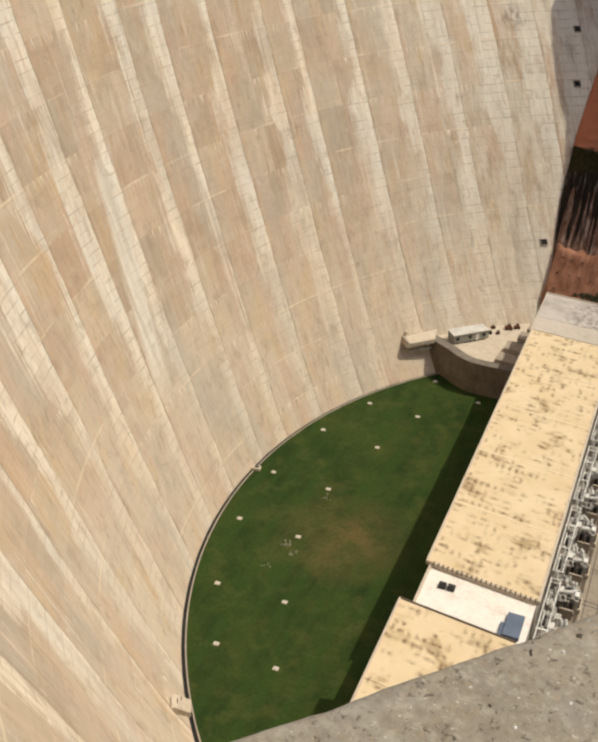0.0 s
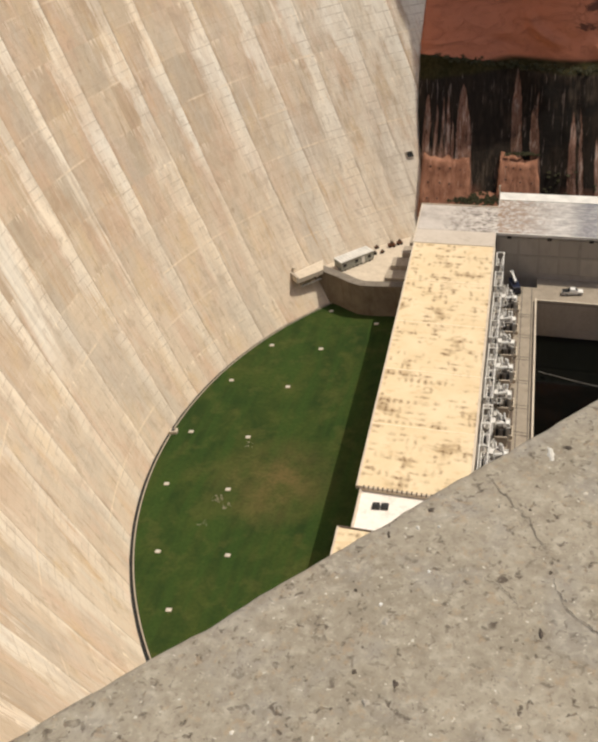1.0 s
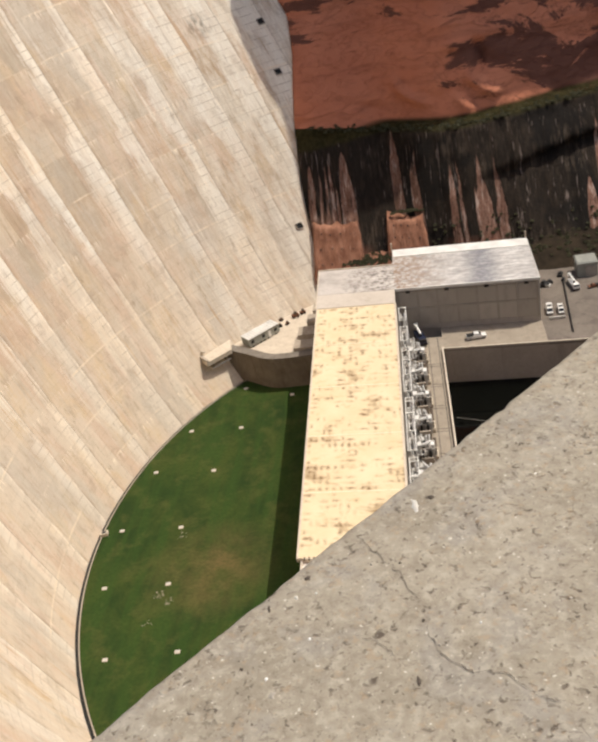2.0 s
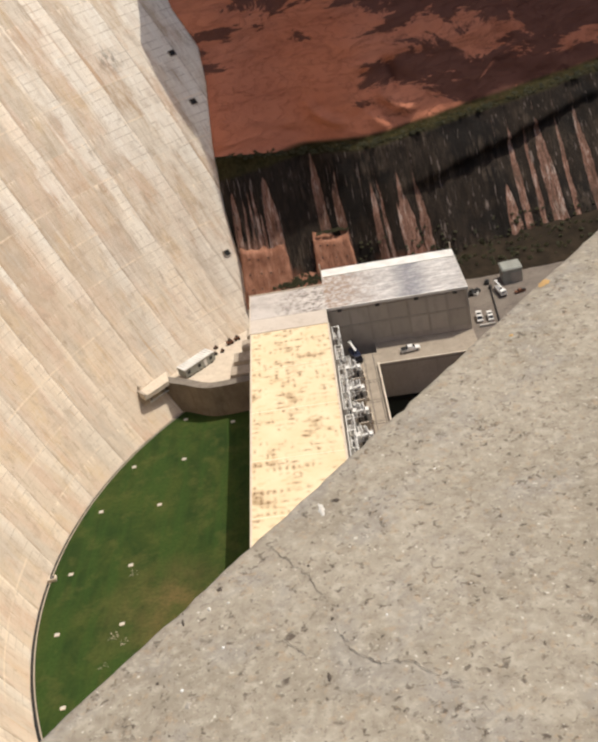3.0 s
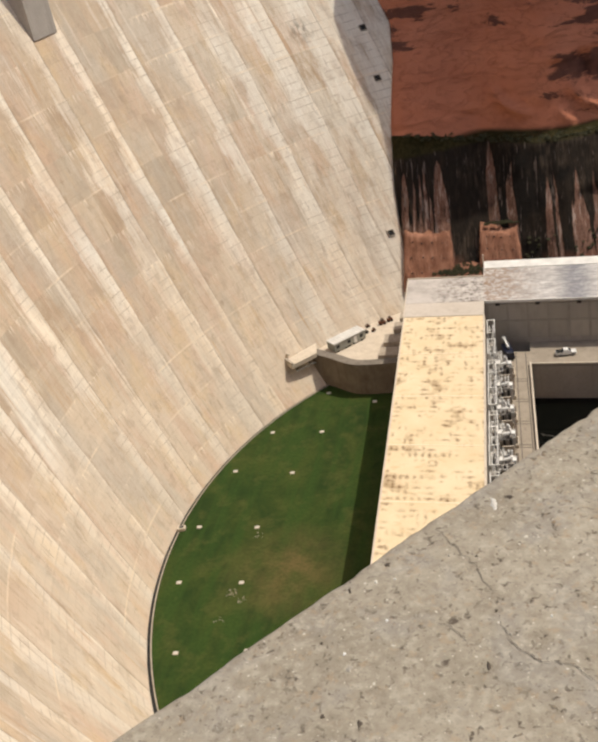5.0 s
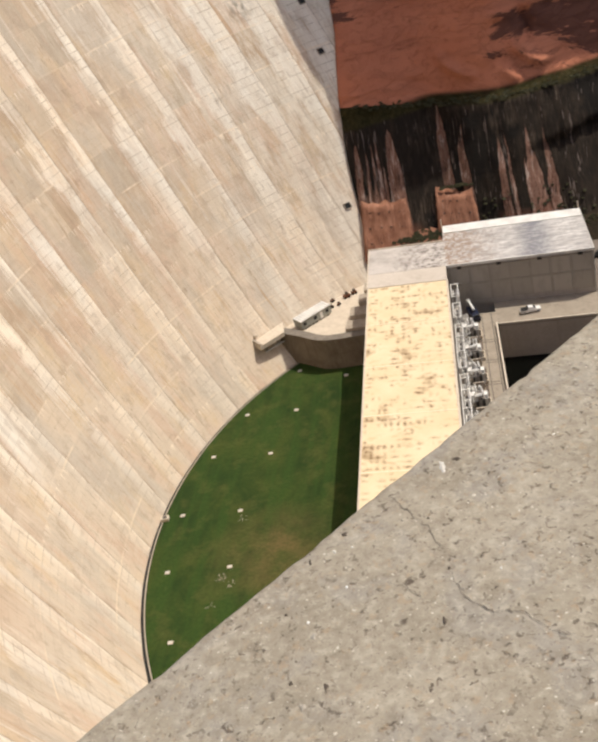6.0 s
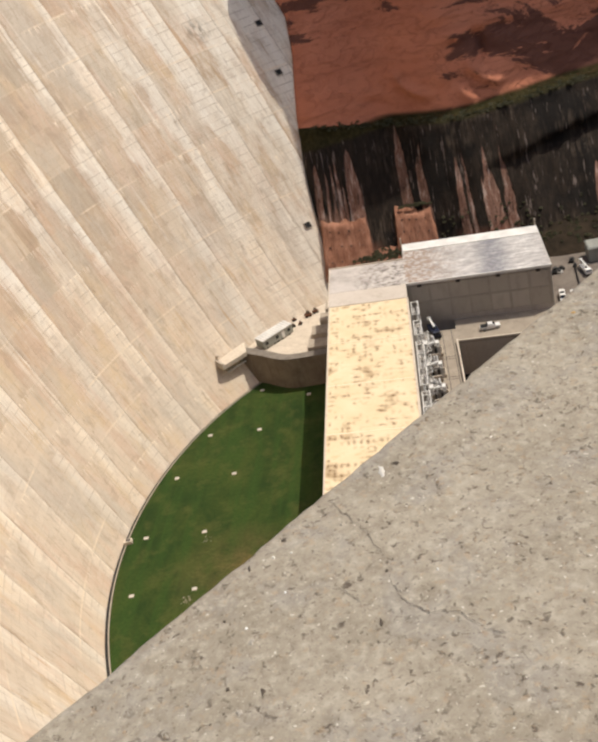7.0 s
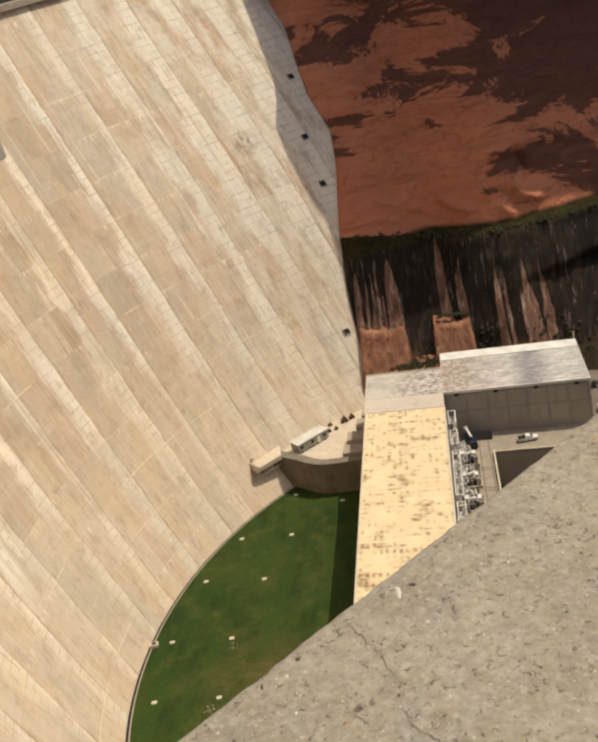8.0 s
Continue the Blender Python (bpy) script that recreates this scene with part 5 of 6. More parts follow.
# trenches, rails and the deck's edge
for k in range(6):
    bm = slab(28.05, 28.85, -18.9 - 19.9 * k, -4.6 - 19.9 * k, DECK_Z, DECK_Z + 0.03)
    tagged(part("trench_cover", bm, TRENCH), "long brown steel trench cover in the deck", "cover", "covers in the deck")
for u in (29.6, 32.2):
    bm = slab(u, u + 0.14, -150, 2.6, DECK_Z, DECK_Z + 0.05)
    tagged(part("rail", bm, DARK), "thin dark crane rail in the concrete deck", "rail", "rails in the deck")
for k in range(12):
    for d in (0.0, 1.1):
        bm = slab(28.9, 32.4, -11.2 - 9.9 * k - d - 0.12, -11.2 - 9.9 * k - d, DECK_Z, DECK_Z + 0.04)
        tagged(part("rail", bm, DARK), "thin dark cross rail in the concrete deck", "rail", "rails in the deck")
bm = slab(33.15, 33.6, -150, -4.2, DECK_Z, DECK_Z + 1.0)
tagged(part("parapet_wall", bm, PALE), "low pale concrete wall along the deck edge", "wall", kind="structure")
bm = slab(33.6, 230, -4.25, -3.9, DECK_Z, DECK_Z + 0.5)
tagged(part("kerb", bm, PALE), "low concrete kerb along the quay", "kerb", kind="structure")


# ---- vehicles ----
def wheel(x, y, r, t):
    bm = bmesh.new()
    rod(bm, (x, y - 0.13, r), (x, y + 0.13, r), r, 14)
    w = part("wheel", bm, RUBBER, t)
    bm = bmesh.new()
    rod(bm, (x, y - 0.14, r), (x, y + 0.14, r), r * 0.55, 10)
    part("rim", bm, STEEL, w)


def side_profile(pts, half, taper=0.9):
    """A closed body from its side outline, narrower towards the top."""
    bm = bmesh.new()
    top = max(z for _, z in pts)
    low = min(z for _, z in pts)

    def wide(z):
        return half * (1 - (1 - taper) * (z - low) / (top - low))
    a = [bm.verts.new((x, -wide(z), z)) for x, z in pts]
    b = [bm.verts.new((x, wide(z), z)) for x, z in pts]
    bm.faces.new(a)
    bm.faces.new(b[::-1])
    n = len(pts)
    for i in range(n):
        bm.faces.new((a[i], b[i], b[(i + 1) % n], a[(i + 1) % n]))
    bmesh.ops.recalc_face_normals(bm, faces=bm.faces)
    return bm


def pickup(m, paint, label, bed_dark=True, group=""):
    t = thing("pickup_truck", m, label, "truck", group)
    part("body", bevelled(side_profile([(-2.75, 0.45), (2.7, 0.45), (2.75, 0.95), (2.5, 1.12), (1.2, 1.18), (-2.75, 1.18)], 0.95, 0.96), 0.04), paint, t)
    part("cab", bevelled(side_profile([(-0.85, 1.15), (1.35, 1.15), (0.65, 1.82), (-0.6, 1.85)], 0.88, 0.82), 0.04), paint, t)
    bm = bmesh.new()
    hexa(bm, [(0.72, -0.68, 1.8), (1.3, -0.78, 1.22), (1.3, 0.78, 1.22), (0.72, 0.68, 1.8)], [(0.76, -0.68, 1.84), (1.36, -0.78, 1.24), (1.36, 0.78, 1.24), (0.76, 0.68, 1.84)])
    part("windscreen", bm, GLASS, t)
    bm = bmesh.new()
    block(bm, -0.95, -0.68, -0.7, 0.7, 1.25, 1.75)
    part("rear_window", bm, GLASS, t)
    bm = bmesh.new()
    block(bm, -2.6, -0.95, -0.86, 0.86, 1.1, 1.36)
    part("bed", bm, BLACK if bed_dark else paint, t)
    for x in (-1.75, 1.75):
        for y in (-0.85, 0.85):
            wheel(x, y, 0.38, t)
    for y in (-0.7, 0.7):
        bm = bmesh.new()
        block(bm, 2.72, 2.8, y - 0.18, y + 0.18, 0.7, 0.9)
        part("headlight", bm, WHITE, t)
    return t


pickup(at(43.0, 0.9, DECK_Z, 4), WHITE, "white pickup truck with a dark load bed in the yard")


def van(m, label):
    t = thing("van", m, label, "van", "vans in the yard")
    part("body", bevelled(side_profile([(-2.6, 0.4), (2.5, 0.4), (2.55, 0.95), (2.0, 1.15), (1.2, 1.95), (-2.5, 2.0), (-2.6, 1.0)], 0.98, 0.9), 0.06), WHITE, t)
    bm = bmesh.new()
    hexa(bm, [(1.25, -0.78, 1.9), (2.0, -0.85, 1.18), (2.0, 0.85, 1.18), (1.25, 0.78, 1.9)], [(1.31, -0.78, 1.93), (2.06, -0.85, 1.2), (2.06, 0.85, 1.2), (1.31, 0.78, 1.93)])
    part("windscreen", bm, GLASS, t)
    bm = bmesh.new()
    block(bm, -1.0, 0.2, -0.7, 0.7, 1.98, 2.08)
    part("roof_rack", bm, DARK, t)
    for x in (-1.6, 1.6):
        for y in (-0.87, 0.87):
            wheel(x, y, 0.36, t)
    return t


v1 = van(at(64.6, 12.6, DECK_Z, 266) @ Matrix.Scale(0.88, 4), "white van parked beside the workshop")
copy_thing(v1, at(67.6, 12.3, DECK_Z, 268) @ Matrix.Scale(0.88, 4))


def boom_truck(m, paint, label):
    t = thing("boom_truck", m, label, "truck")
    part("chassis", side_profile([(-3.6, 0.6), (3.4, 0.6), (3.4, 1.0), (-3.6, 1.0)], 1.1, 1.0), DARK, t)
    part("cab", bevelled(side_profile([(1.5, 0.9), (3.5, 0.9), (3.5, 1.7), (3.0, 2.5), (1.5, 2.55)], 1.12, 0.9), 0.06), paint, t)
    bm = bmesh.new()
    block(bm, 3.05, 3.42, -0.9, 0.9, 1.75, 2.35)
    part("windscreen", bm, GLASS, t)
    part("box", bevelled(side_profile([(-3.5, 1.0), (1.2, 1.0), (1.2, 1.9), (-3.5, 1.9)], 1.15, 0.98), 0.05), paint, t)
    bm = bmesh.new()
    rod(bm, (0.6, 0, 1.9), (0.6, 0, 2.9), 0.4, 12)
    part("turntable", bm, DARK, t)
    bm = bmesh.new()
    block(bm, -4.2, 1.0, -0.28, 0.28, 2.75, 3.3)
    part("boom", bevelled(bm, 0.05), WHITE, t, "long white boom")
    bm = bmesh.new()
    block(bm, -5.1, -4.2, -0.55, 0.55, 2.3, 3.3)
    part("bucket", bevelled(bm, 0.06), WHITE, t)
    for x in (-2.4, -1.4, 2.4):
        for y in (-0.95, 0.95):
            wheel(x, y, 0.48, t)
    return t


boom_truck(at(73.6, 26.0, DECK_Z, 279) @ Matrix.Scale(0.82, 4), WHITE, "white bucket truck parked near the hut")
boom_truck(at(27.6, 1.2, DECK_Z, 282), BLUE, "dark blue utility truck at the deck's end")
pickup(at(79.0, 25.0, DECK_Z, 190) @ Matrix.Scale(0.62, 4), RUST, "small dark utility vehicle in the yard")

hut2 = thing("yard_hut", at(78.6, 34.5, DECK_Z) @ Matrix.Scale(0.8, 4), "beige equipment hut with a grey roller door", "hut")
bm = bmesh.new()
block(bm, -3.6, 3.6, -3.4, 3.4, 0, 5.6)
part("wall", bm, BEIGE, hut2)
bm = bmesh.new()
hexa(bm, [(-3.9, -3.7, 5.6), (3.9, -3.7, 5.6), (3.9, 3.7, 5.6), (-3.9, 3.7, 5.6)], [(-3.4, -3.2, 6.1), (3.4, -3.2, 6.1), (3.4, 3.2, 6.1), (-3.4, 3.2, 6.1)])
part("roof", bm, BEIGE, hut2)
bm = bmesh.new()
block(bm, -0.6, 3.2, -3.55, -3.4, 0, 4.2)
part("door", bm, TANK, hut2, "grey roller door")
bm = bmesh.new()
block(bm, -0.08, 0.08, -15.5, 15.5, 0, 0.9, at(70.2, 16.0, DECK_Z, -4.5))
tagged(part("low_wall", bm, DARK), "long low dark barrier across the yard", "barrier", kind="structure")
bm = bmesh.new()
block(bm, -2.2, 2.2, -0.2, 0.2, 0, 0.8, at(66.0, 8.2, DECK_Z, -3))
tagged(part("low_wall", bm, STEEL), "low pale barrier beside the parked vans", "barrier", kind="structure")

rnd = random.Random(21)


def crate(u, v, s, mt, label):
    t = thing("equipment_crate", at(u, v, DECK_Z, rnd.uniform(0, 90)), label, "crate", "gear beside the workshop")
    bm = bmesh.new()
    block(bm, -s, s, -0.7 * s, 0.7 * s, 0, 0.9 * s)
    part("body", bevelled(bm, 0.05), mt, t)
    bm = bmesh.new()
    block(bm, -0.6 * s, 0.5 * s, -0.4 * s, 0.4 * s, 0.9 * s, 1.4 * s)
    part("top", bm, DARK, t)


for u, v, s, mt in ((63.4, 27.2, 1.0, DARK), (65.4, 28.3, 1.2, DARK), (66.6, 27.6, 0.8, STEEL), (63.0, 24.6, 0.7, STEEL), (67.2, 29.4, 0.9, DARK), (71.0, 33.6, 1.0, DARK), (71.4, 30.6, 0.7, DARK)):
    crate(u, v, s, mt, "dark crate of gear beside the workshop")

# ---- pad beside the dam: trailer, ledge, steps, machinery ----
tr2 = thing("site_trailer", pose(-22.2, 20.2, PAD, 0, 0, 45), "white site trailer with a ribbed pale roof", "trailer")
bm = bmesh.new()
block(bm, -5.9, 5.9, -2.0, 2.0, 0.5, 3.1)
part("wall", bm, BEIGE, tr2)
bm = bmesh.new()
block(bm, -6.05, 6.05, -2.15, 2.15, 3.1, 3.22)
roof2 = part("roof", bm, STEEL, tr2, "pale sheet roof")
for k in range(12):
    bm = bmesh.new()
    block(bm, -5.9 + k * 1.0, -5.25 + k * 1.0, -2.12, 2.12, 3.22, 3.34)
    part("rib", bm, WHITE, roof2)
for x in (-4.6, -0.4, 4.3):
    bm = bmesh.new()
    block(bm, x - 0.55, x + 0.55, -2.06, -2.0, 1.4, 2.4)
    part("window", bm, GLASS, tr2)
bm = bmesh.new()
block(bm, 1.5, 2.5, -2.08, -2.0, 0.5, 2.6)
part("door", bm, WHITE, tr2)
for x in (-4.5, -1.5, 1.5, 4.5):
    bm = bmesh.new()
    block(bm, x - 0.3, x + 0.3, -1.8, 1.8, 0, 0.5)
    part("support", bm, DARK, tr2)

ledge = thing("ledge", pose(0, 0, 0), "pale concrete platform jutting from the dam", "platform")
bm = bmesh.new()
q = [(-36.9, 6.2), (-30.4, 12.8), (-32.4, 22.3), (-42.5, 12.6)]
hexa(bm, [(x, y, PAD + 0.3) for x, y in q], [(x, y, PAD + 1.7) for x, y in q])
bmesh.ops.recalc_face_normals(bm, faces=bm.faces)
part("slab", bm, PALE, ledge)
bm = bmesh.new()
q2 = [(-36.9, 6.25), (-36.4, 6.75), (-40.9, 11.7), (-41.4, 11.2)]
hexa(bm, [(x, y, PAD + 1.7) for x, y in q2], [(x, y, PAD + 2.3) for x, y in q2])
bmesh.ops.recalc_face_normals(bm, faces=bm.faces)
part("upstand", bm, GREY, ledge)
bm = bmesh.new()
rod(bm, (-36.2, 7.6, PAD - 1.4), (-31.2, 12.7, PAD - 1.4), 0.2)
part("pipe", bm, STEEL, ledge)
for x, y in ((-36.3, 9.4), (-32.6, 13.1)):
    bm = bmesh.new()
    block(bm, -0.4, 0.4, -0.3, 6.0, -2.2, 0, pose(x, y, PAD + 0.3, 0, 0, 44))
    part("bracket", bm, GREY, ledge)
bm = bmesh.new()
rod(bm, (-39.0, 10.2, PAD + 1.7), (-39.0, 10.2, PAD + 3.6), 0.3, 8)
rod(bm, (-39.0, 10.2, PAD + 3.2), (-37.9, 10.0, PAD + 3.2), 0.2, 8)
part("winch", bm, PALE, ledge)


def masonry(x, y, w, d, h, mt, turn=0):
    t = thing("concrete_block", pose(x, y, PAD, 0, 0, turn), "grey concrete block stacked as steps by the plant", "block", "steps beside the plant")
    bm = bmesh.new()
    block(bm, -w, w, -d, d, 0, h)
    part("body", bevelled(bm, 0.06), mt, t)


masonry(-5.6, 12.0, 5.2, 2.4, 1.6, GREY)
masonry(-5.4, 17.2, 4.4, 2.6, 3.0, GREY)
masonry(-4.0, 22.2, 3.2, 2.3, 4.4, GREY)
masonry(-3.4, 27.0, 2.2, 2.4, 5.4, GREY)


def machine(x, y, s, turn, mt):
    t = thing("machinery", pose(x, y, PAD, 0, 0, turn), "rust-brown piece of site machinery by the dam", "machine", "machines on the pad")
    bm = bmesh.new()
    block(bm, -s, s, -0.6 * s, 0.6 * s, 0.35, 0.35 + 0.8 * s)
    part("body", bevelled(bm, 0.08), mt, t)
    bm = bmesh.new()
    block(bm, -0.3 * s, 0.5 * s, -0.5 * s, 0.5 * s, 0.35 + 0.8 * s, 0.35 + 1.5 * s)
    part("cab", bevelled(bm, 0.06), TRENCH, t)
    for a in (-0.6, 0.6):
        for b in (-0.55, 0.55):
            bm = bmesh.new()
            rod(bm, (a * s, b * s - 0.1, 0.35), (a * s, b * s + 0.1, 0.35), 0.35, 10)
            part("wheel", bm, RUBBER, t)


for x, y, s, turn, mt in ((-17.1, 30.2, 0.6, 40, RUST), (-14.8, 27.4, 0.6, 70, RUST), (-12.6, 31.6, 1.1, 25, RUST), (-10.4, 33.4, 0.9, 30, RUST), (-17.0, 26.4, 0.6, 10, TRENCH), (-19.0, 22.2, 0.5, 50, STEEL), (-21.4, 19.0, 0.5, 20, STEEL)):
    machine(x, y, s, turn, mt)


# ---- rock detail, bolts and shrubs ----
def cliff_y(x, z):
    return interp(YF, z) + bend(x, z) + lower_shape(x, z)


def rock_panel(x0, x1, z0, z1, lean):
    t = thing("rock_buttress", pose(0, 0, 0), "fresh pink sandstone buttress studded with rock bolts", "rock", "bolted rock faces")
    bm = bmesh.new()
    n, m = 24, 12
    rows = []
    for j in range(m + 1):
        z = z0 + (z1 - z0) * j / m
        line = []
        for i in range(n + 1):
            x = x0 + (x1 - x0) * i / n + 2.0 * (1 - j / m) * (i / n - 0.25) + 0.5 * fbm(i * 0.4 if 0 < i < n else 3.0 * i, z * 0.35, 4.0)
            y = interp(YF, z) + bend(x, z) - lean - 0.6
            line.append(eye_pull(Vector((x, y + 0.35 * fbm(x * 0.4, z * 0.4, 2.0) + 0.6 * abs(fbm(x * 0.55, z * 0.06, 6.0)) + (0.5 if i in (0, n) else 0), z + (0.8 * fbm(x * 0.35, 1.0) - 1.1 * math.sin(math.pi * i / n) if j == m else 0)))))
        rows.append(line)
    vs = [[bm.verts.new(p) for p in line] for line in rows]
    for a, b in zip(vs, vs[1:]):
        for i in range(n):
            bm.faces.new((a[i], a[i + 1], b[i + 1], b[i]))
    back = [bm.verts.new(p.co + Vector((0, 9, 1.0))) for p in vs[-1]]
    for i in range(n):
        bm.faces.new((vs[-1][i], vs[-1][i + 1], back[i + 1], back[i]))
    for i in (0, n):
        col = [line[i] for line in vs]
        far = [bm.verts.new(p.co + Vector((0, 9, 0.5))) for p in col]
        for j in range(m):
            bm.faces.new((col[j], col[j + 1], far[j + 1], far[j]))
    bmesh.ops.recalc_face_normals(bm, faces=bm.faces)
    part("face", bm, PINK, t, "", True)
    for i in (4, 9, 14, 20):
        for j in (4, 7, 10):
            p = rows[j][i]
            bm = bmesh.new()
            block(bm, -0.2, 0.2, -0.16, 0.1, -0.2, 0.2, Matrix.Translation(p + Vector((0.5 * fbm(p.x, p.z), 0, 0.5 * fbm(p.z, p.x)))))
            part("bolt_plate", bm, DARK, t)


rock_panel(-6.2, 9.0, 13.0, 28.4, 1.2)
rock_panel(18.6, 30.2, 17.0, 29.4, 1.4)


def shrubs(name, spots, label, seed, leaf=0.34):
    rnd = random.Random(seed)
    verts, faces = [], []
    for x, y, z, r in spots:
        for _ in range(int(150 * r)):
            d = Vector((rnd.gauss(0, 1), rnd.gauss(0, 1), rnd.gauss(0, 1))).normalized() * r * rnd.uniform(0.35, 1.0)
            p = Vector((x + d.x, y + d.y, z + 0.35 * r + 0.55 * d.z))
            a = Vector((rnd.gauss(0, 1), rnd.gauss(0, 1), rnd.gauss(0, 1))).normalized() * leaf * rnd.uniform(0.6, 1.3)
            b = a.orthogonal().normalized() * leaf * 0.5
            k = len(verts)
            verts += [p - a, p + b, p + a, p - b]
            faces.append((k, k + 1, k + 2, k + 3))
    me = bpy.data.meshes.new(name)
    me.from_pydata(verts, [], faces)
    me.materials.append(LEAF)
    return tagged(new(name, me), label, "shrubs", kind="stuff")


rnd = random.Random(3)
spots = []
for i in range(520):
    x = -6 + 0.375 * i * rnd.uniform(0.96, 1.04)
    z = 52.6
    y0 = interp(YF, 52) + bend(x, 52)
    if rnd.random() < 0.92:
        spots.append((*eye_pull(Vector((x, y0 + rnd.uniform(0.2, 4.0), z + rnd.uniform(-1.0, -0.1)))), rnd.uniform(0.4, 1.1)))
        spots.append((*eye_pull(Vector((x, y0 + rnd.uniform(3, 8.5), z + rnd.uniform(-0.6, 0.1)))), rnd.uniform(0.4, 1.2)))
shrubs("bench_shrubs", spots, "dense dark green shrubs along the cliff ledge", 4, 0.24)
spots = []
for i in range(150):
    x, y = rnd.gauss(11.5, 4.2), rnd.gauss(45.3, 1.3)
    if not -1 < x < 20.5:
        continue
    spots.append((x, y, 14.1 + 5.2 * min(1.0, 0.5 + x / 8) * min(1.25, (y - 29) / 16), rnd.uniform(0.3, 0.75)))
for i in range(130):
    x, y = rnd.uniform(62, 120), rnd.uniform(38, 52)
    spots.append((x, y, 14.0 + 4.2 * min(1.25, (y - 33) / 16), rnd.uniform(0.3, 1.0)))
for i in range(120):
    x = rnd.uniform(24, 110)
    z = rnd.uniform(16, 24) if x > 62 else rnd.uniform(18, 27)
    spots.append((x, cliff_y(x, z) - 0.3, z, rnd.uniform(0.25, 0.8)))
for i in range(40):
    x = rnd.uniform(20.3, 31.2)
    spots.append((x, cliff_y(26, 30) - rnd.uniform(0.2, 2.2), 30.5, rnd.uniform(0.3, 0.7)))
shrubs("shrubs", spots, "scattered green desert shrubs at the cliff foot", 6, 0.24)

# boom lines on the river
bm = bmesh.new()
for a, b in (((35.6, -22.6, RIVER + 0.05), (62, -30, RIVER + 0.05)),):
    a, b = Vector(a), Vector(b)
    pts = [a.lerp(b, i / 10) + Vector((0, -0.8 * math.sin(math.pi * i / 10), 0)) for i in range(11)]
    for p, q in zip(pts, pts[1:]):
        rod(bm, p, q, 0.05, 5)
tagged(part("float_line", bm, TANK), "thin pale float line across the dark water", "float line")

# ---- stones in the parapet's surface ----
rnd = random.Random(12)
bm = bmesh.new()
for _ in range(240):
    s, o = rnd.uniform(-0.55, 1.3), -0.46 * rnd.random() - 0.008
    r = 0.0007 + 0.0014 * rnd.random() ** 3
    rim = [0.6 + 0.6 * rnd.random() for _ in range(7)]
    mid = bm.verts.new(near(s, o, TOP + 0.0013))
    ring = [bm.verts.new(near(s + 1.3 * r * g * math.cos(2 * math.pi * i / 7), o + r * g * math.sin(2 * math.pi * i / 7), TOP + 0.0002)) for i, g in enumerate(rim)]
    for i in range(7):
        bm.faces.new((mid, ring[i], ring[(i + 1) % 7]))
bmesh.ops.recalc_face_normals(bm, faces=bm.faces)
k = Mat("aggregate_chips", 0.9)
k.color(k.ramp(k.island(), (0.0, (0.08, 0.066, 0.054)), (0.4, (0.14, 0.115, 0.09)), (0.46, (0.28, 0.205, 0.135)), (0.66, (0.43, 0.375, 0.29)), (0.86, (0.50, 0.45, 0.37)), (1.0, (0.72, 0.68, 0.60))))
tagged(part("aggregate", bm, k.m, None, "", True), "small pale and dark stones in the parapet concrete", "stones", kind="stuff")
DARK_SPOT = plain("brown_spot", (0.105, 0.084, 0.066), 0.9, 0, 0.3, 400)
QUARTZ = plain("pale_quartz", (0.62, 0.58, 0.50), 0.8, 0, 0.25, 300)
SAND = plain("dull_sandstone", (0.43, 0.385, 0.315), 0.9, 0, 0.3, 300)
# pale pebbles and dark spots that stand out: along the wall, across it, half length, half width
chips = ((0.495, -0.031, 0.0105, 0.0042, QUARTZ), (0.512, -0.036, 0.0036, 0.0032, DARK_SPOT), (0.370, -0.018, 0.0036, 0.0032, DARK_SPOT), (0.347, -0.164, 0.0052, 0.0016, DARK_SPOT), (0.239, -0.133, 0.0042, 0.002, DARK_SPOT),
         (0.223, -0.107, 0.0026, 0.0016, DARK_SPOT), (0.325, -0.018, 0.0042, 0.0014, DARK_SPOT), (0.394, -0.128, 0.0022, 0.0018, DARK_SPOT), (0.431, -0.070, 0.0018, 0.0015, DARK_SPOT), (0.269, -0.048, 0.0020, 0.0015, DARK_SPOT),
         (0.348, -0.027, 0.0027, 0.0018, QUARTZ), (0.324, -0.069, 0.0016, 0.0013, WHITE), (0.275, -0.071, 0.0017, 0.0014, WHITE), (0.268, -0.086, 0.0036, 0.0028, SAND), (0.362, -0.037, 0.002, 0.0015, QUARTZ),
         (0.415, -0.051, 0.0018, 0.0012, SAND), (0.420, -0.165, 0.0013, 0.001, WHITE), (0.383, -0.154, 0.0018, 0.0014, SAND), (0.214, -0.132, 0.0036, 0.003, SAND))
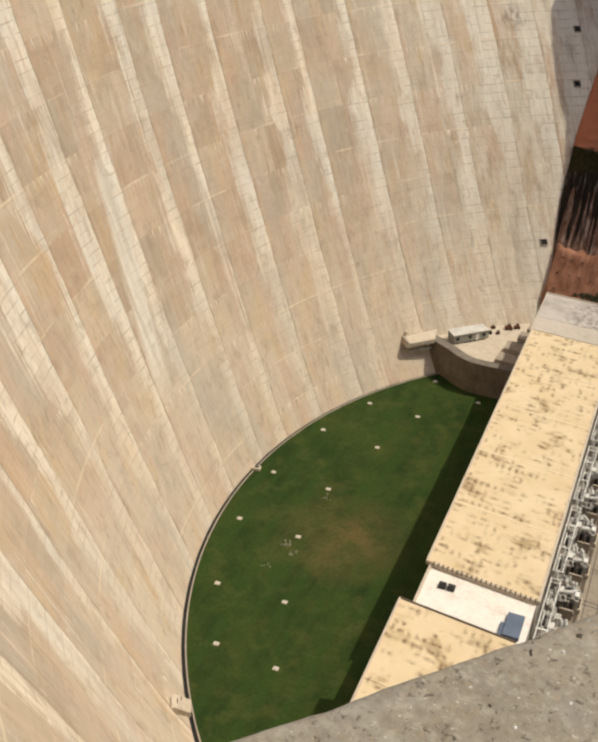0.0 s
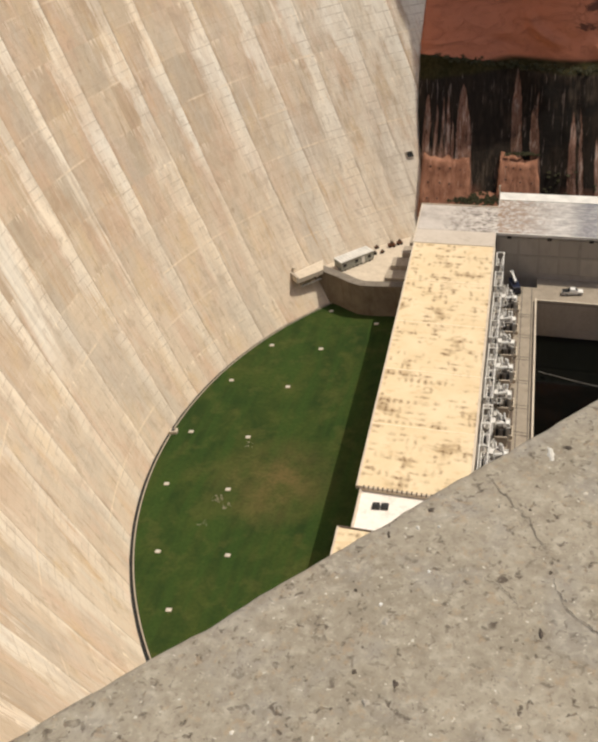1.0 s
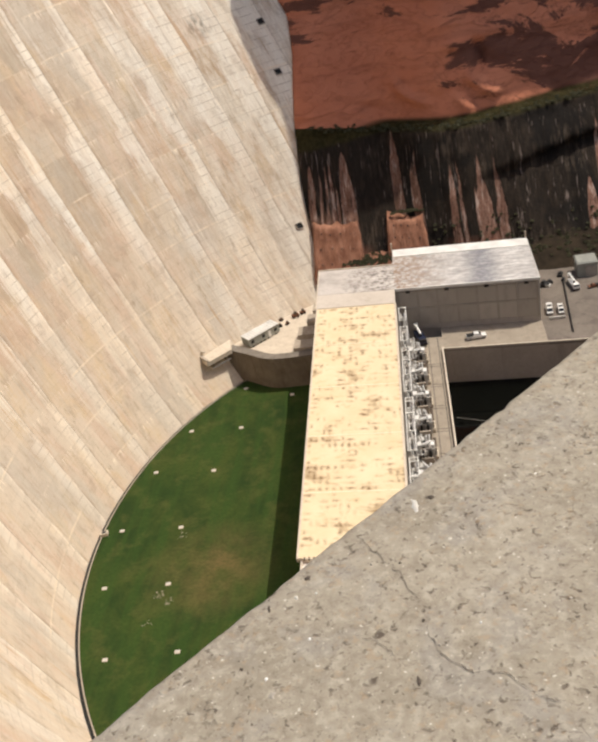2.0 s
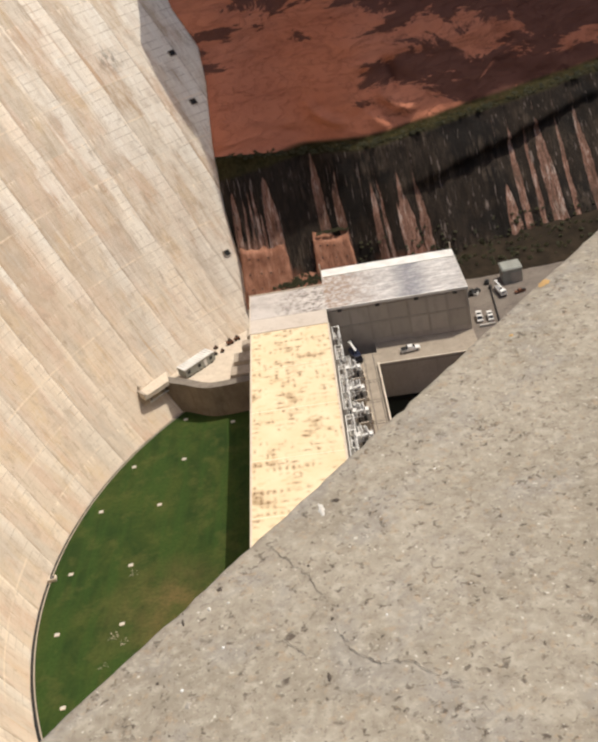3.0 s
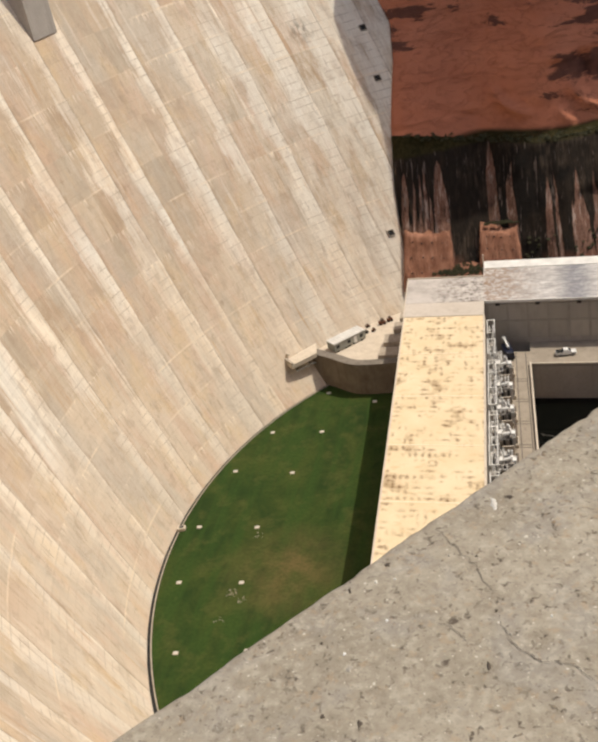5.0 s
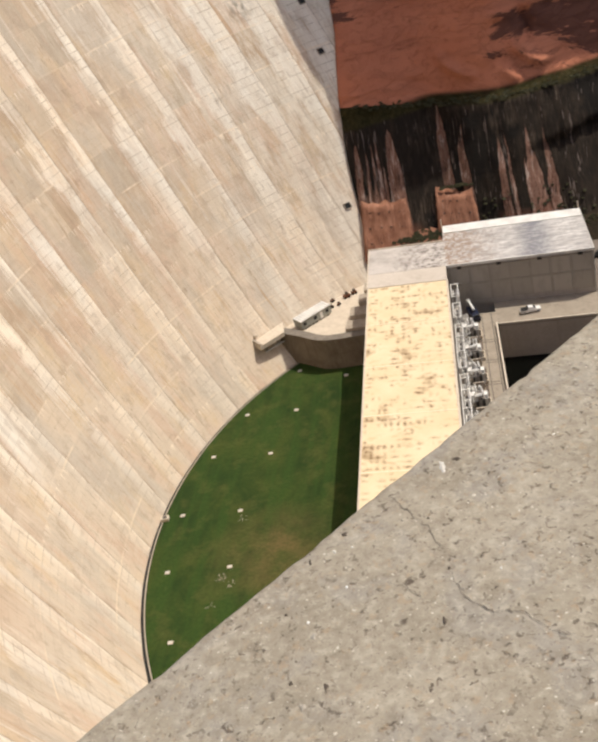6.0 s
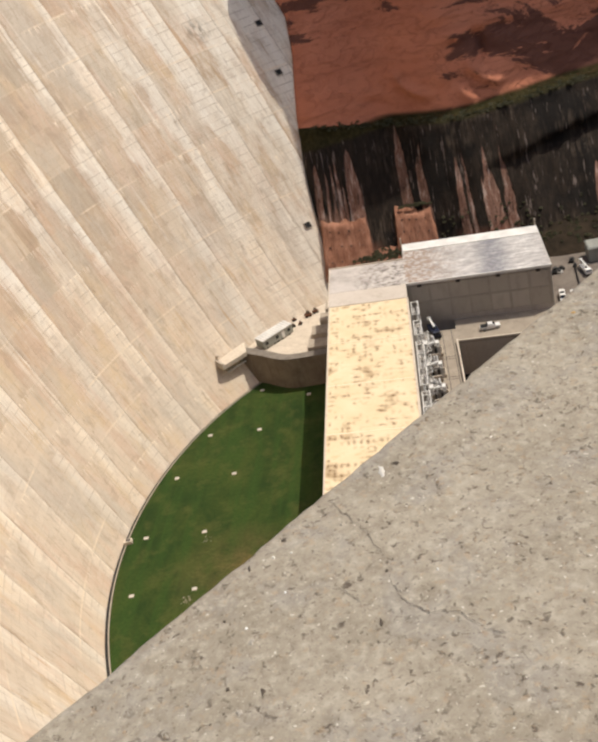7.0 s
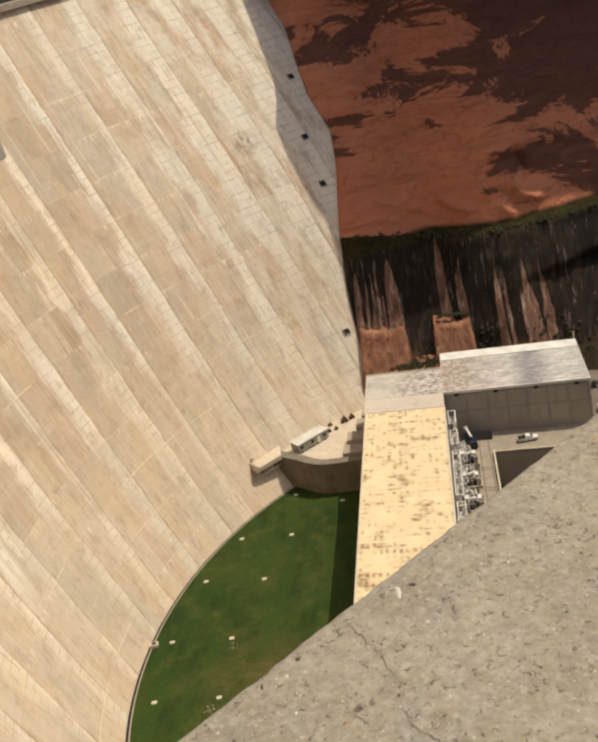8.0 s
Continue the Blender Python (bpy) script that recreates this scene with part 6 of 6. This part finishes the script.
for along, across, a, b, mt in chips:
    bm = bmesh.new()
    rim = [rnd.uniform(0.55, 1.2) for _ in range(14)]
    rings = []
    for grow, rise in ((1.0, 0.0001), (0.72, 0.0010), (0.3, 0.0013)):
        rings.append([])
        for i, g in enumerate(rim):
            w = 2 * math.pi * i / 14
            x, y = a * g * grow * math.cos(w), b * g * grow * math.sin(w)
            rings[-1].append(bm.verts.new(near(along + 0.6 * x - 0.8 * y, across + 0.8 * x + 0.6 * y, TOP + rise)))
    for lower_ring, upper_ring in zip(rings, rings[1:]):
        for i in range(14):
            bm.faces.new((lower_ring[i], lower_ring[(i + 1) % 14], upper_ring[(i + 1) % 14], upper_ring[i]))
    bm.faces.new(rings[-1])
    bmesh.ops.recalc_face_normals(bm, faces=bm.faces)
    tagged(part("stone_chip", bm, mt, None, "", True), "dark spot on the parapet concrete" if mt is DARK_SPOT else "pale stone chip set in the parapet concrete", "stone", "chips in the parapet")


def crack(pts, width, seed):
    """A hairline crack: a thin jagged dark strip along the concrete."""
    rnd = random.Random(seed)
    line = []
    for (s0, o0), (s1, o1) in zip(pts, pts[1:]):
        for i in range(6):
            f = i / 6
            line.append((s0 + (s1 - s0) * f + rnd.uniform(-1, 1) * 0.0022, o0 + (o1 - o0) * f + rnd.uniform(-1, 1) * 0.0016))
    bm = bmesh.new()
    rows = []
    for i, (s, o) in enumerate(line):
        w = width * rnd.uniform(0.15, 1.0) * math.sin(math.pi * (i + 0.5) / len(line)) ** 0.4
        rows.append((bm.verts.new(near(s - w, o, TOP + 0.0012)), bm.verts.new(near(s + w, o, TOP + 0.0012))))
    for (a, b), (c, d) in zip(rows, rows[1:]):
        bm.faces.new((a, b, d, c))
    return tagged(part("crack", bm, CRACK), "hairline crack running across the parapet top", "crack", kind="structure")


crack([(0.433, -0.018), (0.426, -0.050), (0.421, -0.082), (0.41, -0.100), (0.409, -0.118)], 0.0006, 1)
crack([(0.393, -0.131), (0.384, -0.142), (0.377, -0.162), (0.376, -0.181), (0.377, -0.192), (0.386, -0.200), (0.392, -0.214), (0.389, -0.228), (0.392, -0.247), (0.401, -0.260)], 0.0007, 2)
crack([(0.35, -0.095), (0.355, -0.111), (0.354, -0.126), (0.354, -0.136)], 0.0005, 3)


def paint_mark(s0, o0, a, b, seed):
    """A worn dab of marking paint on the concrete."""
    rnd = random.Random(seed)
    bm = bmesh.new()
    mid = bm.verts.new(near(s0, o0, TOP + 0.0016))
    rim = []
    for i in range(22):
        w = 2 * math.pi * i / 22
        g = rnd.uniform(0.65, 1.1)
        rim.append(bm.verts.new(near(s0 + a * g * math.cos(w), o0 + b * g * math.sin(w), TOP + 0.0006)))
    for i in range(22):
        bm.faces.new((mid, rim[i], rim[(i + 1) % 22]))
    tagged(part("paint_mark", bm, ORANGE), "small worn orange paint mark on the parapet", "paint mark", "paint marks on the parapet")


paint_mark(0.948, -0.010, 0.0115, 0.006, 3)
paint_mark(0.8285, -0.036, 0.0035, 0.0025, 4)
